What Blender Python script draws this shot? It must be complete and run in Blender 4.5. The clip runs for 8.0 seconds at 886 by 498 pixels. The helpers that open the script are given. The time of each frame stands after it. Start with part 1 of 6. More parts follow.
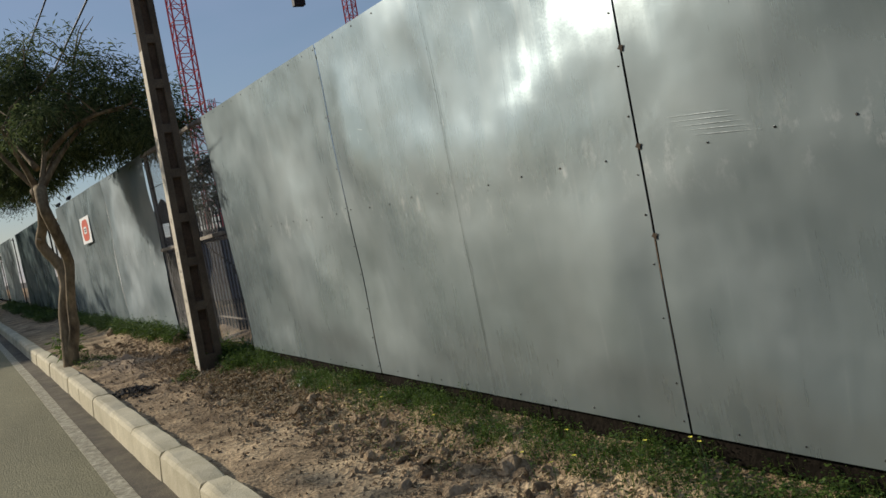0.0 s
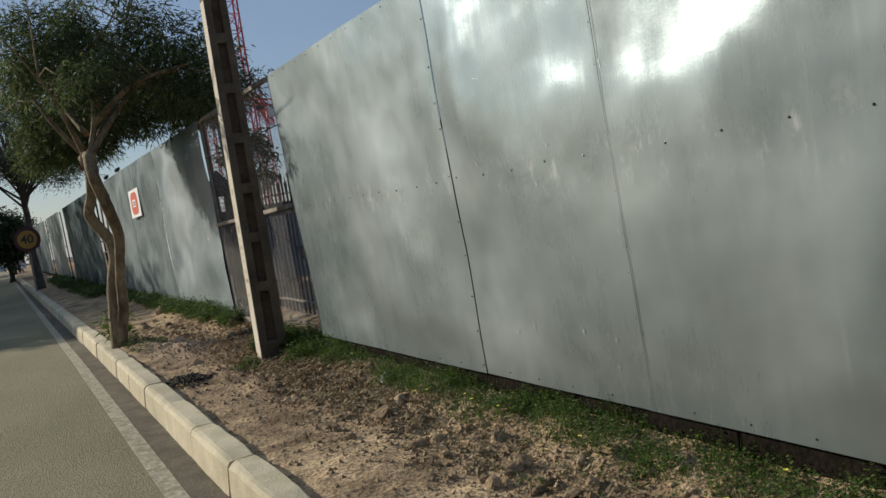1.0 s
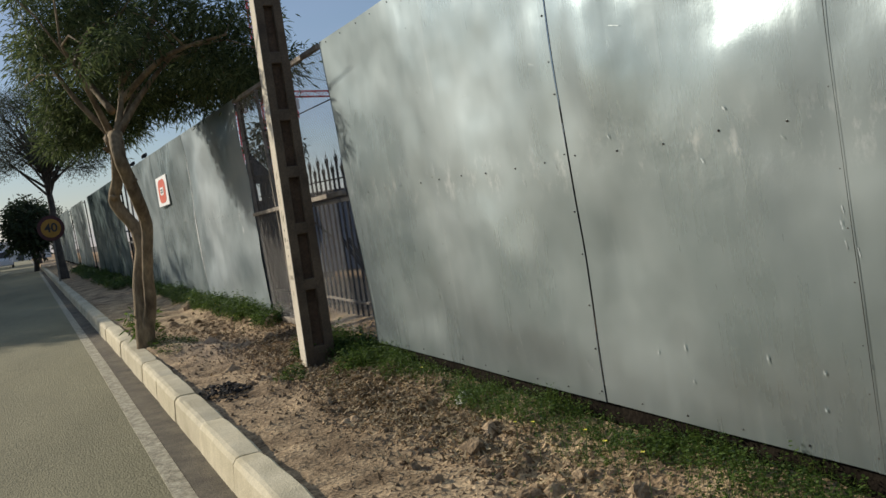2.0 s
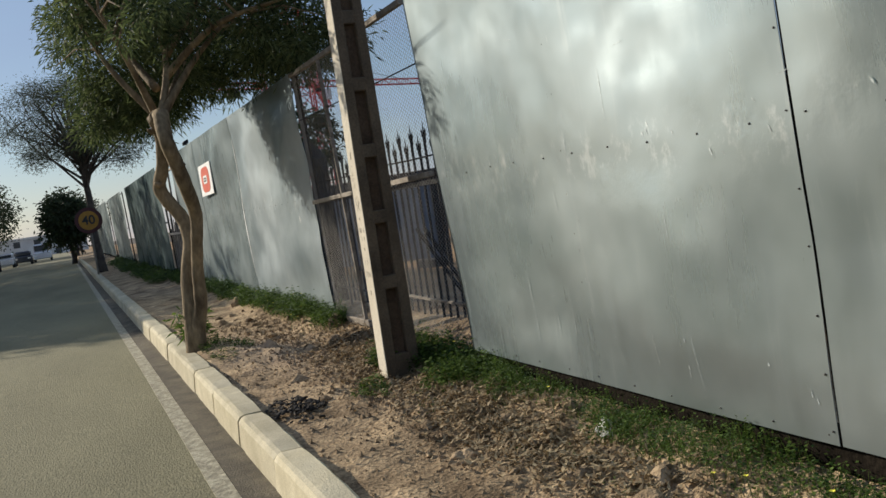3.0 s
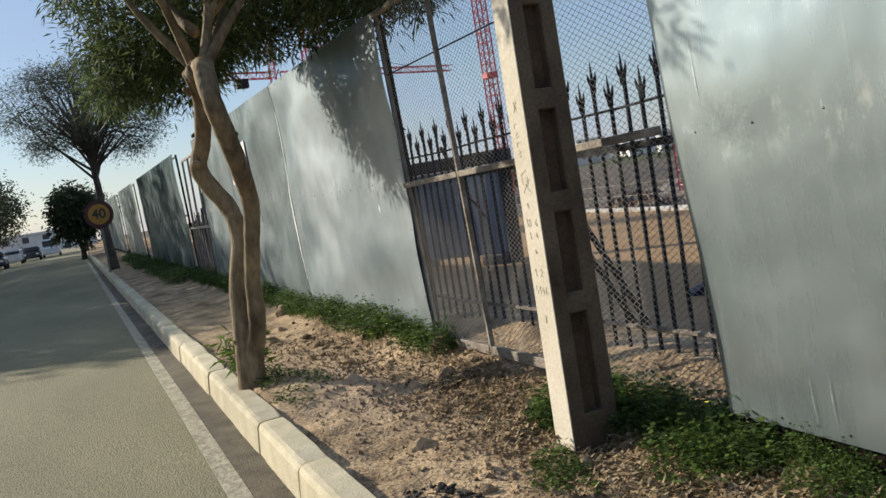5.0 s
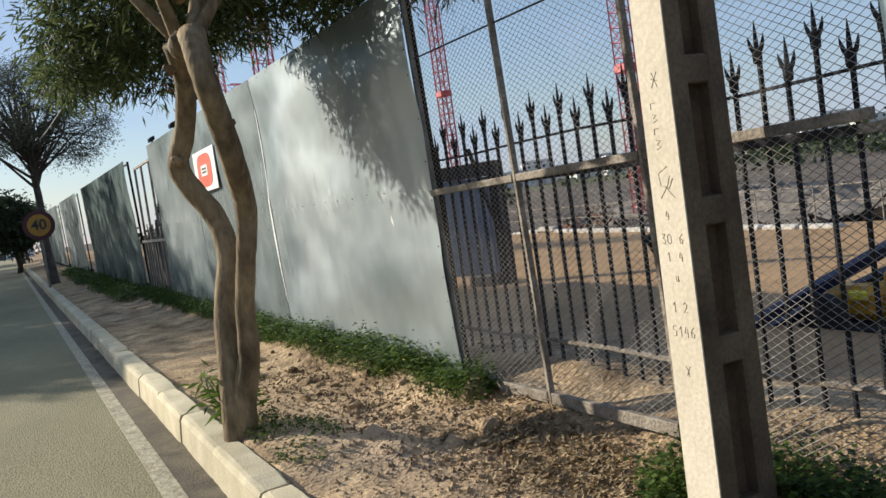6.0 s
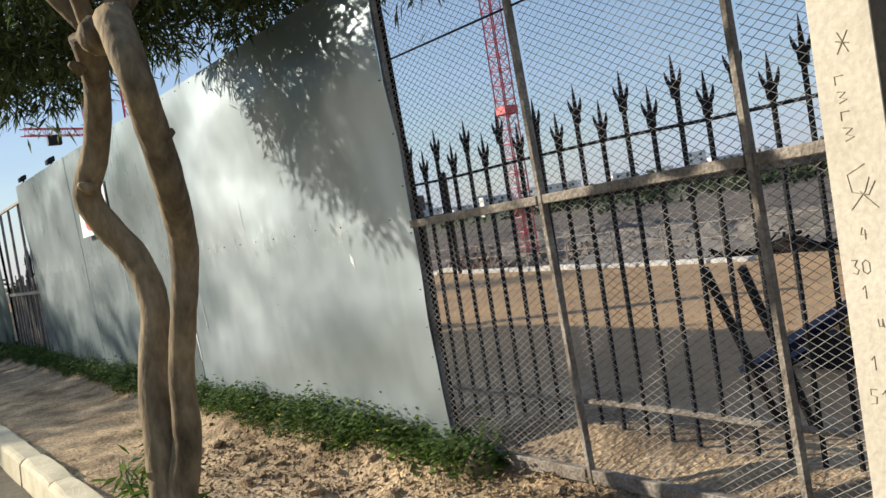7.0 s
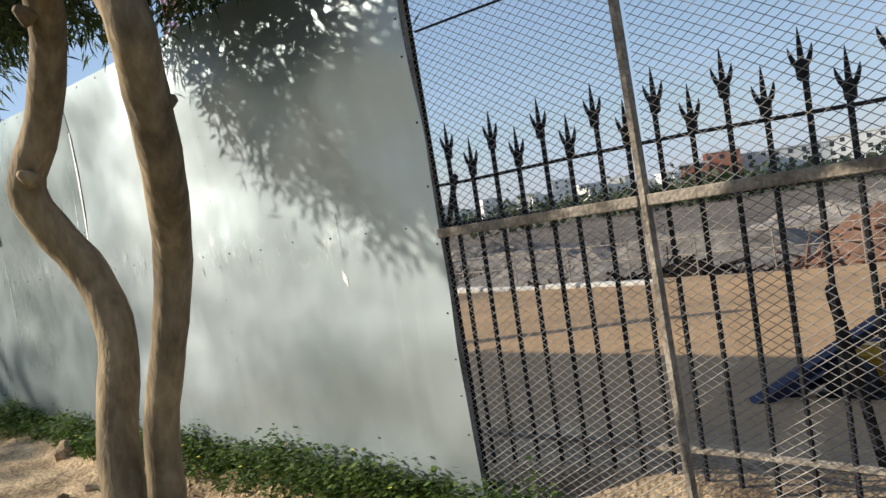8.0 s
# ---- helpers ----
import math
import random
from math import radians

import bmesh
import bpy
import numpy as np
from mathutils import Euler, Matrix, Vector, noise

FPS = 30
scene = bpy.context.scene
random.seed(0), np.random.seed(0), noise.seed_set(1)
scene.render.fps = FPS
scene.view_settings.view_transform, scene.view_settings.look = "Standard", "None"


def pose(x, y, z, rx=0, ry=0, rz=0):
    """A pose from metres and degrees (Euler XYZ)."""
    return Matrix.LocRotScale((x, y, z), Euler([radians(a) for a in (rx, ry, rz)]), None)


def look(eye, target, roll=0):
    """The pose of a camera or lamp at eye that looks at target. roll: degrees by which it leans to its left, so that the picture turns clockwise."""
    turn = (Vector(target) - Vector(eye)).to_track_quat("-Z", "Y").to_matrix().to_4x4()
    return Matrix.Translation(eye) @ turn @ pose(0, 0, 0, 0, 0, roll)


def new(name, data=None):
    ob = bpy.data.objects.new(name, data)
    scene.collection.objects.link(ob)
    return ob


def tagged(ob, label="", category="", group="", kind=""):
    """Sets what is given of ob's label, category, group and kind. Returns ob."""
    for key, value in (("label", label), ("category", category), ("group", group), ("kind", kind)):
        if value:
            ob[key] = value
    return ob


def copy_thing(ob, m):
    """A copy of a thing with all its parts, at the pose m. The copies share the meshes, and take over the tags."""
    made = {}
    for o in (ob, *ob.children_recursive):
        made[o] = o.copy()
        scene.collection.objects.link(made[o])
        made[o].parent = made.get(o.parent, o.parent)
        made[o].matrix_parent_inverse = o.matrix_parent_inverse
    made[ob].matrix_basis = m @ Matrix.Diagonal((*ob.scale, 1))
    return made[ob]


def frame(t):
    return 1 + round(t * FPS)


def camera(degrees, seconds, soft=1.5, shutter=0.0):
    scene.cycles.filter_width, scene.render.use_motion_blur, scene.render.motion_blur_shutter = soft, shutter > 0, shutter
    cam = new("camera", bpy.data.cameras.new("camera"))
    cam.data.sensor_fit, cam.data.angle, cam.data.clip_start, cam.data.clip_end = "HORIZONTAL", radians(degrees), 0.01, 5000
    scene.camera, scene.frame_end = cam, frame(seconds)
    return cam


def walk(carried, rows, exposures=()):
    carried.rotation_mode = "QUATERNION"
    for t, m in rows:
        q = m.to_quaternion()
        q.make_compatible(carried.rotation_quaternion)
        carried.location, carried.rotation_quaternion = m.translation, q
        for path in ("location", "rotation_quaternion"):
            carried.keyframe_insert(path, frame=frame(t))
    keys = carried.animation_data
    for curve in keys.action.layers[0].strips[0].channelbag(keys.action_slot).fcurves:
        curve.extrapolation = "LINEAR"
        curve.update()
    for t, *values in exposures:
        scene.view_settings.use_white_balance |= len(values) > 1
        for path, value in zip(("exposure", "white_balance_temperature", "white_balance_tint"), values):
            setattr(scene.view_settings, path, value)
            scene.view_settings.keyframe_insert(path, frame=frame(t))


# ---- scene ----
cam = camera(54.2, 8.0)
METRES, EYE, TILT, CANT, TURN = 9.2, 1.52, 0.0, 0.0, -29.6
ROWS = [
    (0.0, 0.0, 0.0, 0.0, -0.47, -2.7, 9.94),
    (0.5, -0.0287, 0.0499, -0.0002, 2.0, -2.69, 8.81),
    (1.0, -0.0529, 0.1075, -0.0002, 2.17, -3.4, 8.88),
    (2.5, -0.1339, 0.2714, 0.0008, 4.74, -3.6, 7.98),
    (3.0, -0.1656, 0.3268, 0.0024, 5.69, -3.91, 8.64),
    (3.5, -0.1935, 0.3818, 0.0038, 6.35, -3.89, 9.1),
    (4.0, -0.228, 0.4409, 0.0047, 6.53, -4.33, 9.23),
    (4.5, -0.2572, 0.4941, 0.0068, 6.6, -4.52, 9.55),
    (6.0, -0.3633, 0.6666, 0.0095, 2.64, -3.76, 8.12),
    (6.5, -0.3898, 0.7176, 0.0093, -1.71, -3.33, 9.07),
    (7.0, -0.4249, 0.7734, 0.0109, -5.48, -2.1, 9.16),
    (7.5, -0.453, 0.8176, 0.012, -11.31, -2.35, 8.86),
    (8.0, -0.4888, 0.8699, 0.0151, -14.15, -1.86, 8.53),
]
walk(cam, [(t, pose(0, 0, EYE, TILT, CANT, TURN) @ pose(METRES * x, METRES * y, METRES * z, 90 + pitch, roll, yaw)) for t, x, y, z, yaw, pitch, roll in ROWS],
     exposures=[(0.0, -0.76), (1.0, -0.68), (2.5, -0.50), (4.5, -0.20), (6.0, -0.02), (8.0, 0.12)])
# ---- world, sun ----
SUN_AZ, SUN_EL = (-0.59, 0.807), radians(21.8)
SUNDIR = Vector((SUN_AZ[0] * math.cos(SUN_EL), SUN_AZ[1] * math.cos(SUN_EL), math.sin(SUN_EL))).normalized()
world = bpy.data.worlds.new("sky")
scene.world = world
world.use_nodes = True
wn, wl = world.node_tree.nodes, world.node_tree.links
wbg = wn["Background"]
sky = wn.new("ShaderNodeTexSky")
sky.sky_type, sky.sun_disc, sky.sun_elevation = "NISHITA", False, SUN_EL
sky.sun_rotation = math.atan2(SUNDIR.x, SUNDIR.y)
sky.air_density, sky.dust_density, sky.ozone_density = 1.15, 0.4, 3.0
wtc = wn.new("ShaderNodeTexCoord")
wmap = wn.new("ShaderNodeMapping")
wmap.inputs["Scale"].default_value = (1.0, 1.0, 3.2)
wcl = wn.new("ShaderNodeTexNoise")
wcl.inputs["Scale"].default_value, wcl.inputs["Detail"].default_value, wcl.inputs["Distortion"].default_value = 2.6, 7, 0.4
wramp = wn.new("ShaderNodeValToRGB")
wramp.color_ramp.elements[0].position, wramp.color_ramp.elements[1].position = 0.42, 0.75
wramp.color_ramp.elements[0].color = (0.36, 0.36, 0.36, 1)
wramp.color_ramp.elements[1].color = (0.85, 0.85, 0.85, 1)
wmix = wn.new("ShaderNodeMix")
wmix.data_type = "RGBA"
wmix.inputs["B"].default_value = (3.6, 4.6, 6.8, 1)
wl.new(wtc.outputs["Generated"], wmap.inputs["Vector"])
wl.new(wmap.outputs["Vector"], wcl.inputs["Vector"])
wl.new(wcl.outputs["Fac"], wramp.inputs["Fac"])
wl.new(wramp.outputs["Color"], wmix.inputs["Factor"])
wl.new(sky.outputs["Color"], wmix.inputs["A"])
wl.new(wmix.outputs["Result"], wbg.inputs["Color"])
wbg.inputs["Strength"].default_value = 0.125
sun_data = bpy.data.lights.new("sun", "SUN")
sun_data.energy, sun_data.angle, sun_data.color = 6.8, radians(0.6), (1.0, 0.91, 0.77)
sun_ob = new("sun", sun_data)
sun_ob.matrix_world = look((0, 0, 30), Vector((0, 0, 30)) - SUNDIR)


# ---- materials ----
def mat(name, c1, c2, scale=5.0, rough=0.8, metal=0.0, bump=0.3, bscale=40.0, rand=0.0, fine=0.25, stretch=(1, 1, 1), spec=0.5, rvar=0.1):
    """Two-scale procedural surface, by place in the world, in metres."""
    m = bpy.data.materials.new(name)
    m.use_nodes = True
    n, l = m.node_tree.nodes, m.node_tree.links
    b = n["Principled BSDF"]
    geo = n.new("ShaderNodeNewGeometry")
    mp = n.new("ShaderNodeMapping")
    mp.inputs["Scale"].default_value = stretch
    l.new(geo.outputs["Position"], mp.inputs["Vector"])
    a = n.new("ShaderNodeTexNoise")
    a.inputs["Scale"].default_value, a.inputs["Detail"].default_value, a.inputs["Roughness"].default_value = scale, 8, 0.62
    l.new(mp.outputs["Vector"], a.inputs["Vector"])
    ra = n.new("ShaderNodeValToRGB")
    ra.color_ramp.elements[0].position, ra.color_ramp.elements[1].position = 0.34, 0.66
    ra.color_ramp.elements[0].color, ra.color_ramp.elements[1].color = (*c1, 1), (*c2, 1)
    l.new(a.outputs["Fac"], ra.inputs["Fac"])
    f = n.new("ShaderNodeTexNoise")
    f.inputs["Scale"].default_value, f.inputs["Detail"].default_value = bscale, 5
    l.new(mp.outputs["Vector"], f.inputs["Vector"])
    mr = n.new("ShaderNodeMapRange")
    mr.inputs["From Min"].default_value, mr.inputs["From Max"].default_value = 0.3, 0.7
    mr.inputs["To Min"].default_value, mr.inputs["To Max"].default_value = 1 - fine, 1 + fine
    l.new(f.outputs["Fac"], mr.inputs["Value"])
    val = mr.outputs["Result"]
    if rand:
        oi = n.new("ShaderNodeObjectInfo")
        rr = n.new("ShaderNodeMapRange")
        rr.inputs["To Min"].default_value, rr.inputs["To Max"].default_value = 1 - rand, 1 + rand
        l.new(oi.outputs["Random"], rr.inputs["Value"])
        mu = n.new("ShaderNodeMath")
        mu.operation = "MULTIPLY"
        l.new(val, mu.inputs[0])
        l.new(rr.outputs["Result"], mu.inputs[1])
        val = mu.outputs["Value"]
    hs = n.new("ShaderNodeHueSaturation")
    l.new(ra.outputs["Color"], hs.inputs["Color"])
    l.new(val, hs.inputs["Value"])
    l.new(hs.outputs["Color"], b.inputs["Base Color"])
    rg = n.new("ShaderNodeMapRange")
    rg.inputs["To Min"].default_value, rg.inputs["To Max"].default_value = max(0.03, rough - rvar), min(1, rough + rvar)
    l.new(a.outputs["Fac"], rg.inputs["Value"])
    l.new(rg.outputs["Result"], b.inputs["Roughness"])
    b.inputs["Metallic"].default_value = metal
    b.inputs["Specular IOR Level"].default_value = spec
    if bump:
        bp = n.new("ShaderNodeBump")
        bp.inputs["Strength"].default_value, bp.inputs["Distance"].default_value = bump, 0.02
        l.new(f.outputs["Fac"], bp.inputs["Height"])
        l.new(bp.outputs["Normal"], b.inputs["Normal"])
    return m


def leafmat(name, c1, c2, through_light=0.35):
    """Leaves: colour by leaf, with light that passes through."""
    m = bpy.data.materials.new(name)
    m.use_nodes = True
    n, l = m.node_tree.nodes, m.node_tree.links
    b = n["Principled BSDF"]
    geo = n.new("ShaderNodeNewGeometry")
    ra = n.new("ShaderNodeValToRGB")
    ra.color_ramp.elements[0].color, ra.color_ramp.elements[1].color = (*c1, 1), (*c2, 1)
    l.new(geo.outputs["Random Per Island"], ra.inputs["Fac"])
    l.new(ra.outputs["Color"], b.inputs["Base Color"])
    b.inputs["Roughness"].default_value = 0.65
    b.inputs["Specular IOR Level"].default_value = 0.25
    tr = n.new("ShaderNodeBsdfTranslucent")
    l.new(ra.outputs["Color"], tr.inputs["Color"])
    mx = n.new("ShaderNodeMixShader")
    mx.inputs["Fac"].default_value = through_light
    l.new(b.outputs["BSDF"], mx.inputs[1])
    l.new(tr.outputs["BSDF"], mx.inputs[2])
    l.new(mx.outputs["Shader"], n["Material Output"].inputs["Surface"])
    return m


def galvanised(name="galvanised_sheet", low=(0.27, 0.335, 0.35), high=(0.425, 0.49, 0.505), rough=(0.235, 0.325), haze_mix=(0.28, 0.41)):
    """Zinc sheet: blurred reflections, rain streaks, pale wipes and a fine spangle."""
    m = bpy.data.materials.new(name)
    m.use_nodes = True
    n, l = m.node_tree.nodes, m.node_tree.links
    b = n["Principled BSDF"]
    geo = n.new("ShaderNodeNewGeometry")
    oi = n.new("ShaderNodeObjectInfo")

    def tex(scale, stretch, detail=5, rough=0.6):
        mp = n.new("ShaderNodeMapping")
        mp.inputs["Scale"].default_value = stretch
        l.new(geo.outputs["Position"], mp.inputs["Vector"])
        t = n.new("ShaderNodeTexNoise")
        t.inputs["Scale"].default_value, t.inputs["Detail"].default_value, t.inputs["Roughness"].default_value = scale, detail, rough
        l.new(mp.outputs["Vector"], t.inputs["Vector"])
        return t.outputs["Fac"]

    def rng(src, a, bb, lo, hi):
        r = n.new("ShaderNodeMapRange")
        for k, v in (("From Min", a), ("From Max", bb), ("To Min", lo), ("To Max", hi)):
            r.inputs[k].default_value = v
        l.new(src, r.inputs["Value"])
        return r.outputs["Result"]

    big = tex(0.9, (1, 1, 0.9), 4)
    streak = tex(11.0, (1, 1, 0.06), 6, 0.7)
    fine = tex(60, (1, 1, 1), 4)
    dent = tex(2.4, (1, 1, 1.0), 1.5, 0.45)
    crease = tex(15.0, (1, 1, 0.8), 3, 0.6)
    ra = n.new("ShaderNodeValToRGB")
    ra.color_ramp.elements[0].position, ra.color_ramp.elements[1].position = 0.3, 0.7
    ra.color_ramp.elements[0].color, ra.color_ramp.elements[1].color = (*low, 1), (*high, 1)
    l.new(big, ra.inputs["Fac"])
    pale = n.new("ShaderNodeMix")
    pale.data_type = "RGBA"
    l.new(rng(streak, 0.60, 0.82, 0, 0.32), pale.inputs["Factor"])
    l.new(ra.outputs["Color"], pale.inputs["A"])
    pale.inputs["B"].default_value = (0.64, 0.66, 0.64, 1)
    # scuffed band along the riveted middle row
    sep = n.new("ShaderNodeSeparateXYZ")
    l.new(geo.outputs["Position"], sep.inputs["Vector"])
    mid = n.new("ShaderNodeMath")
    mid.operation = "MULTIPLY_ADD"
    l.new(sep.outputs["Y"], mid.inputs[0])
    mid.inputs[1].default_value = -0.009
    l.new(sep.outputs["Z"], mid.inputs[2])
    dist = n.new("ShaderNodeMath")
    dist.operation = "SUBTRACT"
    l.new(mid.outputs["Value"], dist.inputs[0])
    dist.inputs[1].default_value = 1.54
    ab = n.new("ShaderNodeMath")
    ab.operation = "ABSOLUTE"
    l.new(dist.outputs["Value"], ab.inputs[0])
    blot = tex(9.0, (1, 1, 0.6), 6, 0.75)
    both = n.new("ShaderNodeMath")
    both.operation = "MULTIPLY"
    l.new(rng(ab.outputs["Value"], 0.03, 0.17, 1, 0), both.inputs[0])
    l.new(rng(blot, 0.54, 0.66, 0, 0.55), both.inputs[1])
    scuff = n.new("ShaderNodeMix")
    scuff.data_type = "RGBA"
    l.new(both.outputs["Value"], scuff.inputs["Factor"])
    l.new(pale.outputs["Result"], scuff.inputs["A"])
    scuff.inputs["B"].default_value = (0.66, 0.71, 0.72, 1)
    hs = n.new("ShaderNodeHueSaturation")
    l.new(scuff.outputs["Result"], hs.inputs["Color"])
    l.new(rng(oi.outputs["Random"], 0, 1, 0.93, 1.05), hs.inputs["Value"])
    gl = n.new("ShaderNodeBsdfAnisotropic")
    gl.distribution = "BECKMANN"
    df = n.new("ShaderNodeBsdfDiffuse")
    l.new(hs.outputs["Color"], gl.inputs["Color"])
    l.new(hs.outputs["Color"], df.inputs["Color"])
    # oxide bloom: a second, much blurrier lobe
    gl2 = n.new("ShaderNodeBsdfAnisotropic")
    gl2.distribution = "GGX"
    gl2.inputs["Roughness"].default_value = 0.55
    l.new(hs.outputs["Color"], gl2.inputs["Color"])
    haze = n.new("ShaderNodeMixShader")
    l.new(rng(big, 0.35, 0.65, *haze_mix), haze.inputs["Fac"])
    l.new(gl.outputs["BSDF"], haze.inputs[1])
    l.new(gl2.outputs["BSDF"], haze.inputs[2])
    mx = n.new("ShaderNodeMixShader")
    l.new(rng(streak, 0.35, 0.75, 0.10, 0.20), mx.inputs["Fac"])
    l.new(haze.outputs["Shader"], mx.inputs[1])
    l.new(df.outputs["BSDF"], mx.inputs[2])
    l.new(mx.outputs["Shader"], n["Material Output"].inputs["Surface"])
    n.remove(b)
    add = n.new("ShaderNodeMath")
    add.operation = "ADD"
    l.new(rng(big, 0.3, 0.7, *rough), add.inputs[0])
    l.new(rng(streak, 0.35, 0.75, -0.01, 0.03), add.inputs[1])
    l.new(add.outputs["Value"], gl.inputs["Roughness"])
    bp = n.new("ShaderNodeBump")
    bp.inputs["Strength"].default_value, bp.inputs["Distance"].default_value = 0.06, 0.004
    l.new(fine, bp.inputs["Height"])
    # soft dents all over, hand-made creases along the riveted middle row
    db = n.new("ShaderNodeBump")
    db.inputs["Strength"].default_value, db.inputs["Distance"].default_value = 1.0, 0.015
    l.new(dent, db.inputs["Height"])
    l.new(db.outputs["Normal"], bp.inputs["Normal"])
    cm = n.new("ShaderNodeMath")
    cm.operation = "MULTIPLY"
    l.new(rng(ab.outputs["Value"], 0.03, 0.30, 1, 0.06), cm.inputs[0])
    l.new(rng(tex(1.6, (1, 1, 1), 3), 0.46, 0.62, 0, 1), cm.inputs[1])
    cb = n.new("ShaderNodeBump")
    cb.inputs["Distance"].default_value = 0.007
    l.new(cm.outputs["Value"], cb.inputs["Strength"])
    l.new(crease, cb.inputs["Height"])
    l.new(bp.outputs["Normal"], cb.inputs["Normal"])
    l.new(cb.outputs["Normal"], gl.inputs["Normal"])
    l.new(db.outputs["Normal"], gl2.inputs["Normal"])
    return m


def ground_material():
    """Trodden clay on the verge, orange sand on the site, grey rubble beyond, scrub far off."""
    m = mat("bare_earth", (0.16, 0.112, 0.068), (0.58, 0.43, 0.265), 2.4, 0.95, 0, 1.0, 42, 0, 0.48, (1, 1, 1), 0.10)
    n, l = m.node_tree.nodes, m.node_tree.links
    b = n["Principled BSDF"]
    src = b.inputs["Base Color"].links[0].from_socket
    geo = n.new("ShaderNodeNewGeometry")
    sep = n.new("ShaderNodeSeparateXYZ")
    l.new(geo.outputs["Position"], sep.inputs["Vector"])
    wob = n.new("ShaderNodeTexNoise")
    wob.inputs["Scale"].default_value, wob.inputs["Detail"].default_value = 0.5, 6
    l.new(geo.outputs["Position"], wob.inputs["Vector"])

    def zone(prev, a, bb, spread, dark, light, scale):
        s = n.new("ShaderNodeMath")
        s.operation = "MULTIPLY_ADD"
        l.new(wob.outputs["Fac"], s.inputs[0])
        s.inputs[1].default_value = spread
        l.new(sep.outputs["X"], s.inputs[2])
        r = n.new("ShaderNodeMapRange")
        r.inputs["From Min"].default_value, r.inputs["From Max"].default_value = a + spread / 2, bb + spread / 2
        l.new(s.outputs["Value"], r.inputs["Value"])
        t = n.new("ShaderNodeTexNoise")
        t.inputs["Scale"].default_value, t.inputs["Detail"].default_value, t.inputs["Roughness"].default_value = scale, 9, 0.7
        l.new(geo.outputs["Position"], t.inputs["Vector"])
        c = n.new("ShaderNodeValToRGB")
        c.color_ramp.elements[0].position, c.color_ramp.elements[1].position = 0.35, 0.65
        c.color_ramp.elements[0].color, c.color_ramp.elements[1].color = (*dark, 1), (*light, 1)
        l.new(t.outputs["Fac"], c.inputs["Fac"])
        x = n.new("ShaderNodeMix")
        x.data_type = "RGBA"
        l.new(r.outputs["Result"], x.inputs["Factor"])
        l.new(prev, x.inputs["A"])
        l.new(c.outputs["Color"], x.inputs["B"])
        return x.outputs["Result"]

    # pale, hard-trodden clay round the street tree
    pos = n.new("ShaderNodeVectorMath")
    pos.operation = "SUBTRACT"
    pos.inputs[1].default_value = (1.72, 11.7, 0.4)
    l.new(geo.outputs["Position"], pos.inputs[0])
    sc = n.new("ShaderNodeVectorMath")
    sc.operation = "MULTIPLY"
    sc.inputs[1].default_value = (1.6, 0.62, 0.0)
    l.new(pos.outputs["Vector"], sc.inputs[0])
    ln = n.new("ShaderNodeVectorMath")
    ln.operation = "LENGTH"
    l.new(sc.outputs["Vector"], ln.inputs[0])
    edge = n.new("ShaderNodeTexNoise")
    edge.inputs["Scale"].default_value, edge.inputs["Detail"].default_value = 3.0, 6
    l.new(geo.outputs["Position"], edge.inputs["Vector"])
    sm = n.new("ShaderNodeMath")
    sm.operation = "ADD"
    l.new(ln.outputs["Value"], sm.inputs[0])
    l.new(edge.outputs["Fac"], sm.inputs[1])
    pm = n.new("ShaderNodeMapRange")
    for key, v in (("From Min", 0.85), ("From Max", 1.5), ("To Min", 0.8), ("To Max", 0.0)):
        pm.inputs[key].default_value = v
    l.new(sm.outputs["Value"], pm.inputs["Value"])
    pale = n.new("ShaderNodeMix")
    pale.data_type = "RGBA"
    l.new(pm.outputs["Result"], pale.inputs["Factor"])
    l.new(src, pale.inputs["A"])
    pale.inputs["B"].default_value = (0.52, 0.39, 0.265, 1)
    src = pale.outputs["Result"]
    s = zone(src, 3.2, 4.6, 1.2, (0.30, 0.20, 0.115), (0.45, 0.29, 0.15), 0.35)
    s = zone(s, 15.0, 17.5, 3.0, (0.045, 0.036, 0.027), (0.22, 0.185, 0.15), 0.7)
    s = zone(s, 150.0, 200.0, 90.0, (0.06, 0.075, 0.035), (0.16, 0.15, 0.09), 0.05)
    l.new(s, b.inputs["Base Color"])
    return m


